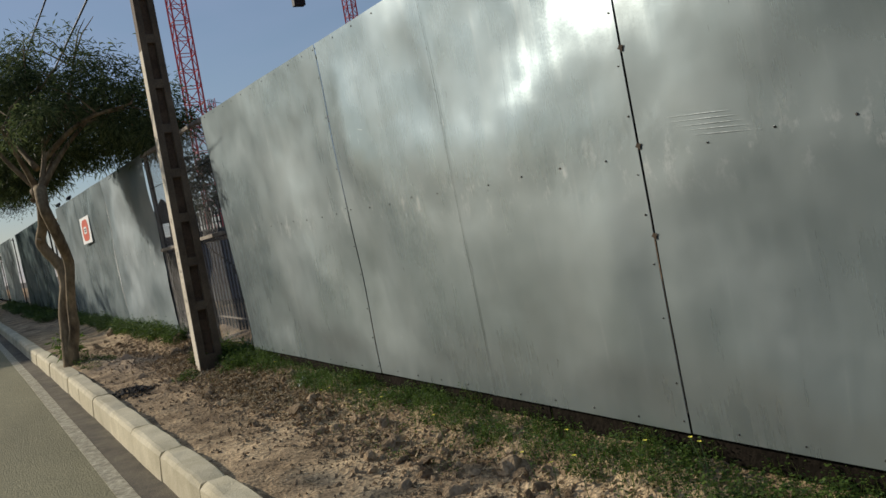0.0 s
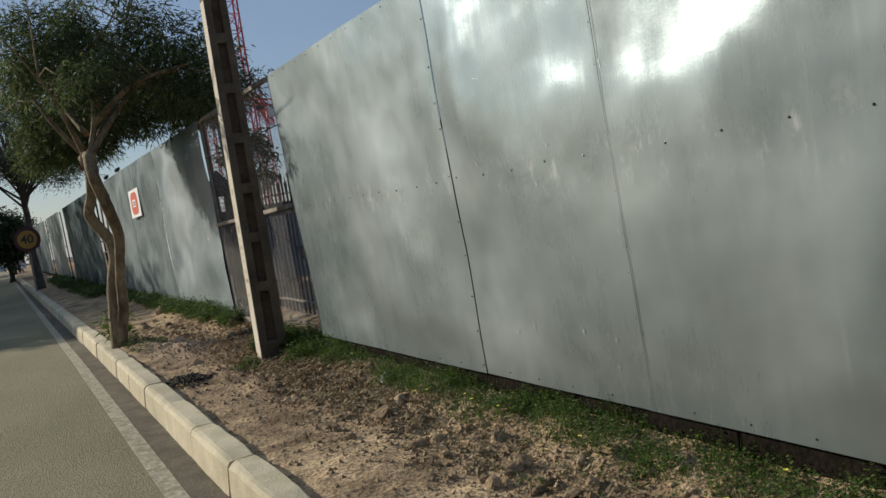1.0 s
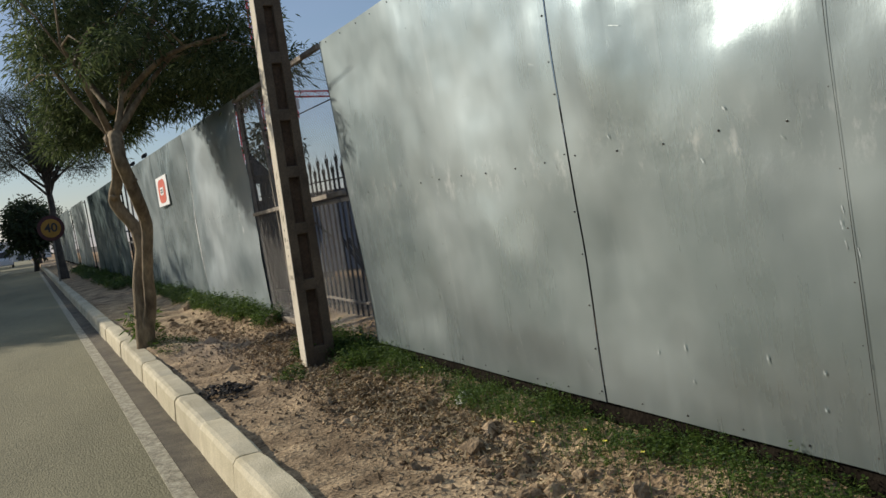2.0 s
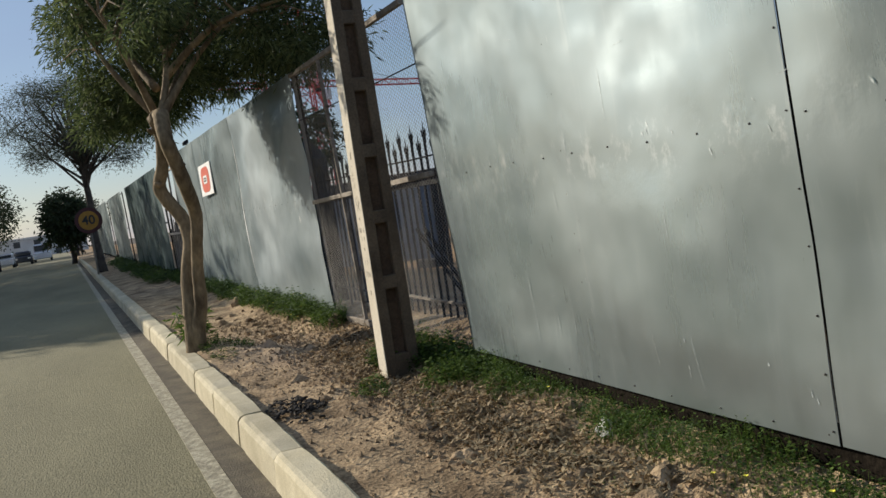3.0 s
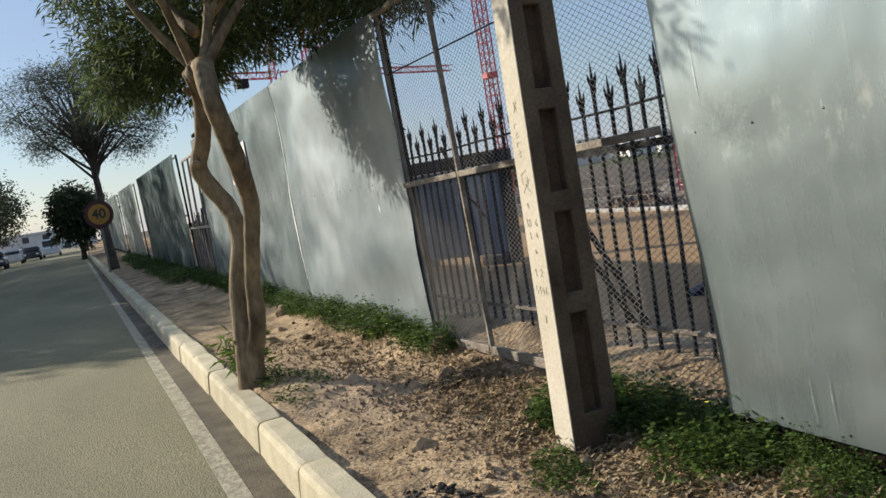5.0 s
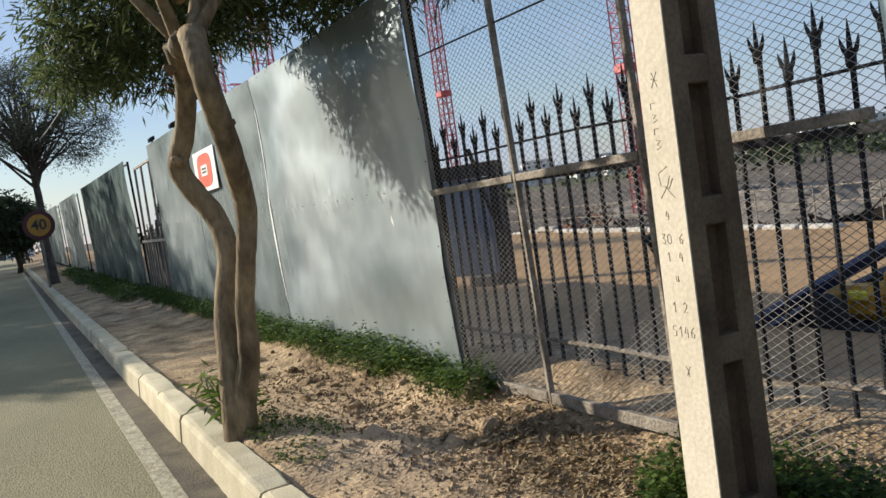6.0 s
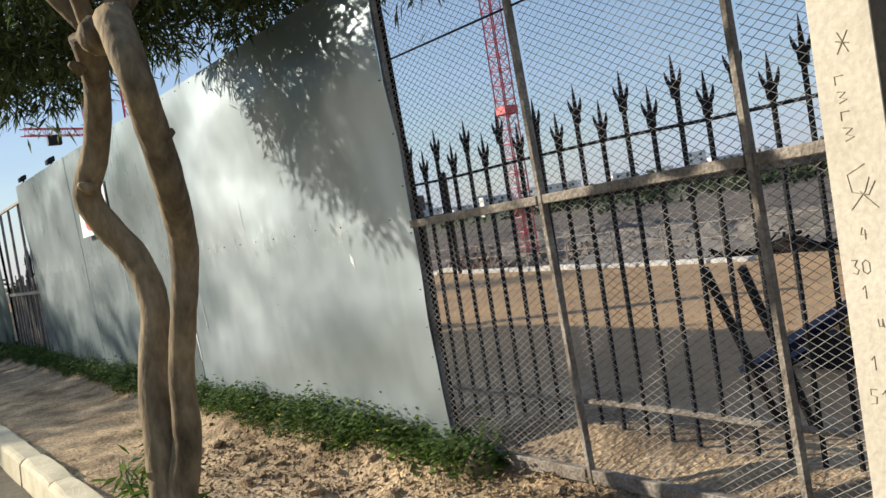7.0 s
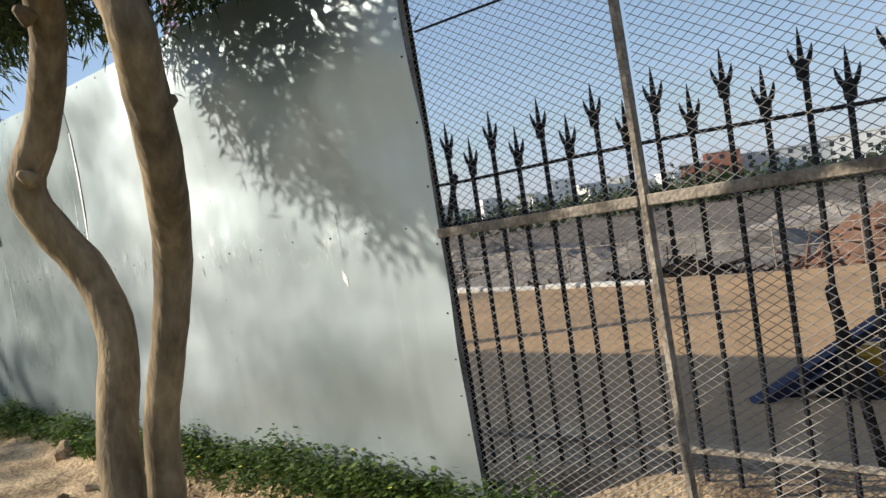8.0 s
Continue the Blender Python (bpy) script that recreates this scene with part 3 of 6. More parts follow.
def mark(parent, name, y, z, dy, dz, w, material, label="", lift=0.0016, n=7):
    """A scratch, run or stain lying on the zinc: a thin curved sliver."""
    verts, faces = [], []
    for i in range(n):
        u = i / (n - 1)
        a = w * math.sin(math.pi * min(0.97, max(0.03, u))) ** 0.5 * (1 + 0.4 * math.sin(u * 9 + y * 20))
        yy, zz = y + dy * u, z + dz * u + 0.02 * dz * math.sin(u * 5)
        L = math.hypot(dy, dz)
        ny, nz = -dz / L, dy / L
        for s in (-1, 1):
            py, pz = yy + s * a * ny, zz + s * a * nz
            verts.append((sheet_x(py, pz) - lift, py, pz))
    for i in range(n - 1):
        faces.append((2 * i, 2 * i + 1, 2 * i + 3, 2 * i + 2))
    ob = raw(name, verts, faces, material, parent)
    return tagged(ob, label) if label else ob


def hoarding(edges, label, seed, cut=0.0, lapped=(), metal="zinc"):
    y0, y1 = edges[0], edges[-1]
    h = thing("hoarding", (0, 0, 0), label, "hoarding", "zinc hoardings along the verge")
    for i, (a, b) in enumerate(zip(edges, edges[1:])):
        back = 0.004 if i % 2 else 0.0
        gap = 0.03 if i in lapped or i == len(edges) - 2 else -0.009
        s = sheet(a, b + (gap if i < len(edges) - 2 else 0), h, back, cut if i == len(edges) - 2 else 0.0, metal if isinstance(metal, str) else metal[min(i, len(metal) - 1)])
        rivets(a, b, s, seed * 31 + i, back)
    # a near-black beam paints the shade under the sheets; posts and rails stand behind
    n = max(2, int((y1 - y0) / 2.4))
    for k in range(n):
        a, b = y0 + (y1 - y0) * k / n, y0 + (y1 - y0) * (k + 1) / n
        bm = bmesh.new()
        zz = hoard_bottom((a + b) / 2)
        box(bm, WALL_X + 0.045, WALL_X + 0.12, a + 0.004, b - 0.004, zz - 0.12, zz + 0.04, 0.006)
        part("sill_shade_beam", bm, M["plinth"], h, "near-black beam, coloured for the shade under the sheets")
    for y in edges:
        yy = min(max(y, y0 + 0.06), y1 - 0.06)
        bm = bmesh.new()
        tube(bm, [(WALL_X + 0.075, yy, ground(WALL_X + 0.075, yy) - 0.1), (WALL_X + 0.07 - LEAN * 2.3, yy, hoard_top(yy) - 0.02)], 0.024, 6)
        part("post", bm, M["plinth"], h)
    for f in (0.47, 0.97):
        bm = bmesh.new()
        pts = [(WALL_X + 0.048 - LEAN * f * 2.35, y, hoard_bottom(y) + f * (hoard_top(y) - hoard_bottom(y))) for y in (y0 + 0.02, y1 - 0.02)]
        tube(bm, pts, 0.018, 6)
        part("rail", bm, M["rust"], h)
    return h


hoard_a = hoarding([-6.15, -4.68, -3.22, -1.75, -0.29, 1.18, 2.635, 4.10, 5.59, 7.06, 8.57], "dull galvanised zinc hoarding, riveted and buckled, over weeds", 1, 0.13, (6, 8))
hoard_b = hoarding([11.75, 13.55, 15.35, 17.1, 18.8, 20.5, 22.1], "streaked galvanised zinc hoarding behind a street tree", 21, 0.0, range(9), ("zinc_glow", "zinc_glow", "zinc"))
hoard_c = hoarding([25.2, 26.7, 28.2, 29.7, 31.2, 32.7, 34.2, 36.2], "dark zinc hoarding beyond a gap, tree reflections in its colour", 41, 0.0, range(9), "zinc_old")
hoard_d = hoarding([38.8, 40.5, 42.2, 44, 46, 48], "pale zinc hoarding far along the verge", 61, 0.0, range(9))
hoard_e = hoarding([50.5, 53, 56, 59, 62, 66, 70, 75], "distant zinc hoarding along the street", 81, 0.0, range(9))


# marks on the near sheets
rm = random.Random(88)
for k in range(5):
    mark(hoard_a, "scratch", 2.02 + 0.03 * k, 1.60 + 0.022 * k, 0.30 + 0.05 * rm.random(), 0.03, 0.0011, M["scuff"], "pale scratch")
for k in range(6):
    yy = rm.uniform(4.3, 7.4)
    mark(hoard_a, "scratch", yy, rm.uniform(0.7, 2.3), rm.uniform(0.05, 0.12), rm.uniform(-0.02, 0.02), 0.0012, M["scuff"], "pale scratch")
for k in range(15):
    yy = rm.uniform(6.2, 8.5)
    zz = hoard_bottom(yy) + (rm.uniform(0.04, 0.3) if k < 11 else rm.uniform(0.5, 1.3))
    mark(hoard_a, "drip_mark", yy, zz, 0.012, rm.uniform(0.10, 0.32), rm.uniform(0.0010, 0.0020), M["scuff"], "pale drip mark")
for k in range(12):
    yy = rm.uniform(4.2, 6.6)
    mark(hoard_a, "paint_splash", yy, hoard_bottom(yy) + rm.uniform(0.1, 0.32), 0.004, rm.uniform(0.012, 0.035), rm.uniform(0.003, 0.006), M["scuff"], "pale splash")
for k in range(14):
    yy = 7.05 + rm.uniform(-0.05, 0.03) if k < 9 else 4.10 + rm.uniform(-0.06, 0.05)
    mark(hoard_a, "paint_splash", yy, rm.uniform(0.8, 2.35), 0.006, rm.uniform(0.02, 0.06), rm.uniform(0.0015, 0.0035), M["scuff"], "pale fleck by a seam")
for k in range(12):
    yy = rm.uniform(12.2, 21.8)
    mark(hoard_b, "paint_run", yy, rm.uniform(0.7, 1.6), 0.015, rm.uniform(0.3, 1.1), rm.uniform(0.002, 0.005), M["scuff"], "pale rain run")
for k in range(16):
    yy = rm.uniform(25.4, 36)
    mark(hoard_c, "paint_run", yy, rm.uniform(0.8, 1.6), 0.015, rm.uniform(0.4, 1.2), rm.uniform(0.008, 0.02), M["scuff"], "pale rain run")
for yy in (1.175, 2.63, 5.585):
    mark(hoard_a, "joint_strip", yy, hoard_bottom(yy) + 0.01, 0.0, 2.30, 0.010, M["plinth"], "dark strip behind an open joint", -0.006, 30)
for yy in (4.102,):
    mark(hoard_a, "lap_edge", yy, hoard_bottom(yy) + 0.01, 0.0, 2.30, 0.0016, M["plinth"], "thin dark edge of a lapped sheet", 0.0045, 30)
for zz in (2.03, 1.63, 1.26):
    mark(hoard_a, "rust_hole", 2.625, zz - 0.014, 0.006, 0.028, 0.013, M["stain"], "rusty torn fixing hole")
mark(hoard_b, "paint_run", 15.33, 0.75, 0.02, 1.95, 0.021, M["lime"], "pale run down a seam")
for k in range(14):
    mark(hoard_b, "paint_splash", rm.uniform(12.4, 15.2), 1.62 + rm.uniform(-0.08, 0.12), 0.008, rm.uniform(0.03, 0.07), rm.uniform(0.003, 0.006), M["scuff"], "pale splash")
mark(hoard_b, "paint_splash", 12.42, 1.42, 0.03, 0.08, 0.013, M["lime"], "white splash")
for k in range(12):
    mark(hoard_a, "paint_splash", rm.uniform(4.3, 6.6), 1.60 + rm.uniform(-0.10, 0.10), 0.012, rm.uniform(0.012, 0.03), rm.uniform(0.0015, 0.004), M["scuff"], "pale splash")


# ---- wire mesh gate in the gap ----
def wire_mesh(bm, y0, y1, z0f, z1f, pitch_y, pitch_z, r, seed):
    """Diamond mesh of crossing strands between two posts, a little slack."""
    rnd = random.Random(seed)
    h = z1f((y0 + y1) / 2) - z0f((y0 + y1) / 2)
    slope = pitch_z / pitch_y
    for sgn in (1, -1):
        y = y0 - h / slope
        while y < y1 + h / slope:
            pts = []
            n = 26
            for i in range(n + 1):
                yy = y0 + (y1 - y0) * i / n
                v = sgn * (yy - y) * slope if sgn > 0 else (y + h / slope - yy) * slope - h
                if sgn < 0:
                    v = (y - yy) * slope
                if 0 <= v <= h:
                    z = z0f(yy) + v
                    x = WALL_X - LEAN * v + 0.02 + sgn * 0.002 + 0.012 * noise.noise(Vector((yy * 1.5, z * 1.5, seed)))
                    pts.append((x, yy, z + 0.004 * noise.noise(Vector((yy * 3, z * 3, seed + 5)))))
            if len(pts) > 1:
                tube(bm, pts, r, 4, False)
            y += pitch_y * rnd.uniform(0.985, 1.015)


def mesh_gate():
    g = thing("mesh_gate", (0, 0, 0), "rusty steel gate frame filled with diamond wire mesh", "gate")
    posts = [8.50, 9.77, 10.76, 11.80]

    def zb(y):
        return 0.475 - 0.006 * (y - 10)

    def zt(y):
        return hoard_top(y) - 0.03

    for y in posts:
        bm = bmesh.new()
        off = 0.045 if y in (posts[0], posts[-1]) else 0.0
        box(bm, WALL_X - 0.016 + off, WALL_X + 0.016 + off, y - 0.0125, y + 0.0125, zb(y) - 0.06, zt(y), 0.003)
        for v in bm.verts:
            v.co.x -= LEAN * (v.co.z - zb(y))
        part("upright", bm, M["rust"], g)
    for nm, f0, w, z in (("bottom_rail", 0, 0.06, zb), ("middle_rail", 1.165, 0.038, lambda y: zb(y) + 1.165 - 0.011 * (y - 10)), ("top_rail", 2.35, 0.04, zt)):
        for a, b in zip(posts, posts[1:]):
            if nm == "bottom_rail" and a < 9:
                continue
            bm = bmesh.new()
            box(bm, WALL_X - 0.018, WALL_X + 0.018, max(a + 0.018, 8.72), min(b - 0.018, 11.745), 0, w, 0.003)
            for v in bm.verts:
                y = v.co.y
                zz = z(y) + v.co.z - w / 2
                v.co.x -= LEAN * (zz - zb(y))
                v.co.z = zz
            part(nm, bm, M["rust"], g)
    for i, (a, b) in enumerate(zip(posts, posts[1:])):
        bm = bmesh.new()
        wire_mesh(bm, a + 0.02, b - 0.02, zb, zt, 0.054, 0.031, 0.0013, 3 + i)
        part("wire_mesh", bm, M["wire"], g, "diamond zinc wire mesh")
    # thin tie wires across the upper field
    bm = bmesh.new()
    tube(bm, [(WALL_X - 0.05, 8.6, zt(8.6) - 0.42), (WALL_X - 0.05, 11.7, zt(11.7) - 0.44)], 0.005, 5)
    part("tie_wire", bm, M["iron"], g)


mesh_gate()


# ---- spear-topped iron fence behind ----
FENCE_X = 2.93


def spear(bm, y, z):
    """Cup with a slender point and two barbs that curl outwards."""
    x = FENCE_X
    prof = [(0.0, 0.012), (0.006, 0.022), (0.045, 0.024), (0.062, 0.021), (0.07, 0.012), (0.09, 0.0115), (0.13, 0.008), (0.178, 0.0015)]
    rings = []
    for h, r in prof:
        rings.append([bm.verts.new((x + r * 0.6 * sx, y + r * sy, z + h)) for sx, sy in ((-1, 0), (-0.5, 0.85), (0.5, 0.85), (1, 0), (0.5, -0.85), (-0.5, -0.85))])
    for a, b in zip(rings, rings[1:]):
        for k in range(6):
            bm.faces.new((a[k], a[(k + 1) % 6], b[(k + 1) % 6], b[k]))
    bm.faces.new(rings[-1])
    for s in (-1, 1):
        pts = [(x, y + s * 0.012, z + 0.045), (x, y + s * 0.026, z + 0.066), (x, y + s * 0.036, z + 0.092), (x, y + s * 0.041, z + 0.116)]
        tube(bm, pts, [0.010, 0.010, 0.007, 0.0015], 5)


def iron_fence(y0, y1, name_label, zoff=0.0, fx=0.0):
    g = thing("iron_fence", (fx, 0, zoff), name_label, "fence", "spear fences behind the hoarding")
    n = int((y1 - y0) / 0.1414)
    rnd = random.Random(int(y0 * 7))
    for i in range(n + 1):
        y = y0 + 0.1414 * i
        tall = i % 2 == 0
        top = (1.955 if tall else 1.86)
        bm = bmesh.new()
        tube(bm, [(FENCE_X, y, 0.50 if i % 3 else 0.44), (FENCE_X + rnd.uniform(-0.004, 0.004), y + rnd.uniform(-0.006, 0.006), top)], 0.0115, 6)
        b = part("bar", bm, M["iron"], g)
        bm = bmesh.new()
        spear(bm, y, top - 0.015)
        part("spear_head", bm, M["iron"], b)
    for nm, z, r in (("thin_rail", 1.835, 0.0075), ("bottom_rail", 0.635, 0.015)):
        bm = bmesh.new()
        pts = [(FENCE_X, y0 - 0.08 + (y1 - y0 + 0.16) * k / 12, z + 0.008 * math.sin(k * 1.7)) for k in range(13)]
        tube(bm, pts, r, 6)
        part(nm, bm, M["iron"] if r < 0.01 else M["rust"], g)
    bm = bmesh.new()
    box(bm, FENCE_X - 0.012, FENCE_X + 0.012, y0 - 0.08, y1 + 0.08, 1.60, 1.64, 0.002)
    part("flat_rail", bm, M["iron"], g)
    return g


iron_fence(6.152, 13.1, "black iron fence with spear heads behind the mesh gate")
iron_fence(21.4, 25.6, "dark iron fence with spear heads in a far gap", 0.15)


def pillar():
    g = thing("gate_pillar", (2.95, 13.4, 0.4), "dark iron gate pillar with a pointed cap", "pillar")
    for dx, dy in ((-0.13, -0.13), (0.13, -0.13), (-0.13, 0.13), (0.13, 0.13)):
        part("corner_post", bx(dx - 0.04, dx + 0.04, dy - 0.04, dy + 0.04, 0, 1.68, 0.004), M["iron"], g)
    for z in (0.1, 1.1, 1.62):
        part("plate", bx(-0.165, 0.165, -0.165, 0.165, z, z + 0.1, 0.004), M["iron"], g)
    part("lower_panel", bx(-0.15, 0.15, -0.15, 0.15, 0.2, 1.1, 0.004), M["iron"], g)
    bm = bmesh.new()
    bmesh.ops.create_cone(bm, cap_ends=True, segments=4, radius1=0.26, radius2=0.01, depth=0.27)
    bmesh.ops.rotate(bm, verts=bm.verts, cent=(0, 0, 0), matrix=Matrix.Rotation(radians(45), 3, "Z"))
    bmesh.ops.translate(bm, verts=bm.verts, vec=(0, 0, 1.72 + 0.135))
    part("cap", bm, M["iron"], g)


pillar()


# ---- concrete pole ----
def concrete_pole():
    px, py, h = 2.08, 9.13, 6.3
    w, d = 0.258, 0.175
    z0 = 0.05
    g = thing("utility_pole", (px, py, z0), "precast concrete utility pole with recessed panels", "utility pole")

    def taper(bm):
        for v in bm.verts:
            k = 1 - 0.30 * v.co.z / h
            v.co.x = w / 2 + (v.co.x - w / 2) * k
            v.co.y = d / 2 + (v.co.y - d / 2) * k
        return bm

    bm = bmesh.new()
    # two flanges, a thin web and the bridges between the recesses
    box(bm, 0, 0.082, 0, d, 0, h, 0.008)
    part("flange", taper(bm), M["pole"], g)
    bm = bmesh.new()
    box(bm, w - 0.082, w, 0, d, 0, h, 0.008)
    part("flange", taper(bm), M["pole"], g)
    # web colour holds the recess shade as well as the brown
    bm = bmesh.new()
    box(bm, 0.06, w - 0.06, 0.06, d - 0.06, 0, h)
    part("web", taper(bm), M["recess_shade"], g, "rust-brown recesses with shade in their colour")
    # cream road face: the sun's brightness is put into its colour
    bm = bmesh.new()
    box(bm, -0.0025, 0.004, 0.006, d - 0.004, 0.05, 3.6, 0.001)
    part("lit_whitewash_band", taper(bm), M["lit_whitewash"], g, "cream whitewash on the road face, lightened as if sunlit")
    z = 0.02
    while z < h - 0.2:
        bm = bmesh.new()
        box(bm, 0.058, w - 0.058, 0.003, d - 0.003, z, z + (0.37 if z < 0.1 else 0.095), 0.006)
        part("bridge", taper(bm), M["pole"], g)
        z += 0.838 if z < 0.1 else 0.468
    # hand-scratched signs down the road face: strokes in a unit box
    glyph = {
        "0": (((-.4, .3), (0, .5), (.4, .3), (.4, -.3), (0, -.5), (-.4, -.3), (-.4, .3)),),
        "1": (((-.3, .2), (.1, .5), (.1, -.5)),),
        "2": (((-.4, .3), (0, .5), (.4, .3), (.3, 0), (-.4, -.5), (.45, -.45)),),
        "3": (((-.4, .5), (.3, .5), (-.1, .1), (.35, -.2), (.1, -.5), (-.4, -.4)),),
        "4": (((-.1, .5), (-.4, -.1), (.4, -.1)), ((.2, .3), (.2, -.5))),
        "5": (((.4, .5), (-.3, .5), (-.3, .1), (.3, 0), (.2, -.45), (-.4, -.5)),),
        "6": (((.3, .5), (-.3, .1), (-.3, -.4), (.2, -.5), (.35, -.15), (-.2, 0)),),
        "9": (((.3, .1), (-.3, .1), (-.2, .5), (.3, .4), (.3, .1), (.1, -.5)),),
        "u": (((-.4, .4), (-.3, -.3), (.2, -.3), (.3, .4)), ((.3, .1), (.45, -.4))),
        "y": (((-.5, .5), (0, .1), (.1, -.5)), ((.4, .5), (-.4, -.4))),
        "x": (((-.5, -.5), (.5, .5)), ((.4, -.5), (-.3, .5)), ((-.5, .1), (.5, -.1))),
        "n": (((-.5, -.3), (-.5, .3), (.5, .3)),),
        "z": (((-.5, .4), (.4, .3), (-.3, 0), (.5, -.2), (-.4, -.4)),),
        "o": (((.2, .5), (-.5, .3), (-.4, -.1), (.2, -.2), (.5, .1)), ((.3, .2), (.1, -.1), (-.5, -.5)), ((-.1, -.1), (.5, -.5))),
    }
    rows = ((1.825, "x", 0.05, 0), (1.74, "n", 0.034, 0.02), (1.70, "z", 0.034, 0.018), (1.655, "n", 0.034, 0.016), (1.612, "z", 0.04, 0.014), (1.485, "o", 0.105, 0.0),
            (1.375, "4", 0.03, 0.012), (1.295, "30", 0.034, 0.03), (1.295, "6", 0.034, -0.04), (1.235, "1", 0.032, 0.028), (1.235, "4", 0.032, -0.03), (1.16, "u", 0.026, 0.0), (1.063, "1", 0.034, 0.03), (1.063, "2", 0.034, -0.02), (0.98, "5146", 0.036, 0.0), (0.843, "y", 0.036, 0.0))
    for zc, word, size, off in rows:
        for i, ch in enumerate(word):
            yc = d / 2 + off - (i - (len(word) - 1) / 2) * size * 0.78
            bm = bmesh.new()
            for line in glyph[ch]:
                pts = [Vector((0, yc - size * 0.62 * a, zc + size * b)) for a, b in line]
                for q in pts:
                    q.x = 0.5 * w * 0.30 * q.z / h - 0.0024
                tube(bm, pts, 0.0017, 4)
            part("scratched_sign", bm, M["chalk"], g, "faint scratched brown hand mark")
    # cables from the head
    for dz, dx in ((-0.35, 0.0), (-1.2, 0.08)):
        bm = bmesh.new()
        pts = []
        for k in range(25):
            u = k / 24
            pts.append((px + 0.1 + dx - 0.9 * u, py + 0.1 + 32 * u, z0 + h + dz - 1.3 * 4 * u * (1 - u) * 0.35))
        tube(bm, pts, 0.014, 5)
        c = finish("overhead_cable", bm, M["cable"])
        tagged(c, "black overhead cable slung between street poles", "cable", "overhead cables")


concrete_pole()


# ---- street tree ----
def leaf_cloud(name, clusters, per, length, width, material, parent, seed, droop=0.4, spread=0.28, label=""):
    """Narrow leaves in tufts round the given twig ends."""
    rnd = random.Random(seed)
    verts, faces = [], []
    for c, size in clusters:
        for _ in range(int(per * size)):
            o = Vector((rnd.gauss(0, 1), rnd.gauss(0, 1), rnd.gauss(0, 0.8))) * spread * size * 0.55
            base = Vector(c) + o
            d = (o.normalized() * 0.8 + Vector((rnd.uniform(-1, 1), rnd.uniform(-1, 1), rnd.uniform(-0.8, 0.7))))
            d.z -= droop
            d.normalize()
            s = d.cross(Vector((rnd.uniform(-1, 1), rnd.uniform(-1, 1), rnd.uniform(-1, 1)))).normalized()
            L, W = length * rnd.uniform(0.6, 1.3), width * rnd.uniform(0.7, 1.3)
            k = len(verts)
            bend = Vector((0, 0, -L * 0.12))
            verts += [base, base + d * L * 0.45 + s * W, base + d * L + bend, base + d * L * 0.45 - s * W]
            faces += [(k, k + 1, k + 2), (k, k + 2, k + 3)]
    ob = raw(name, [tuple(v) for v in verts], faces, material, parent)
    if label:
        tagged(ob, label)
    return ob


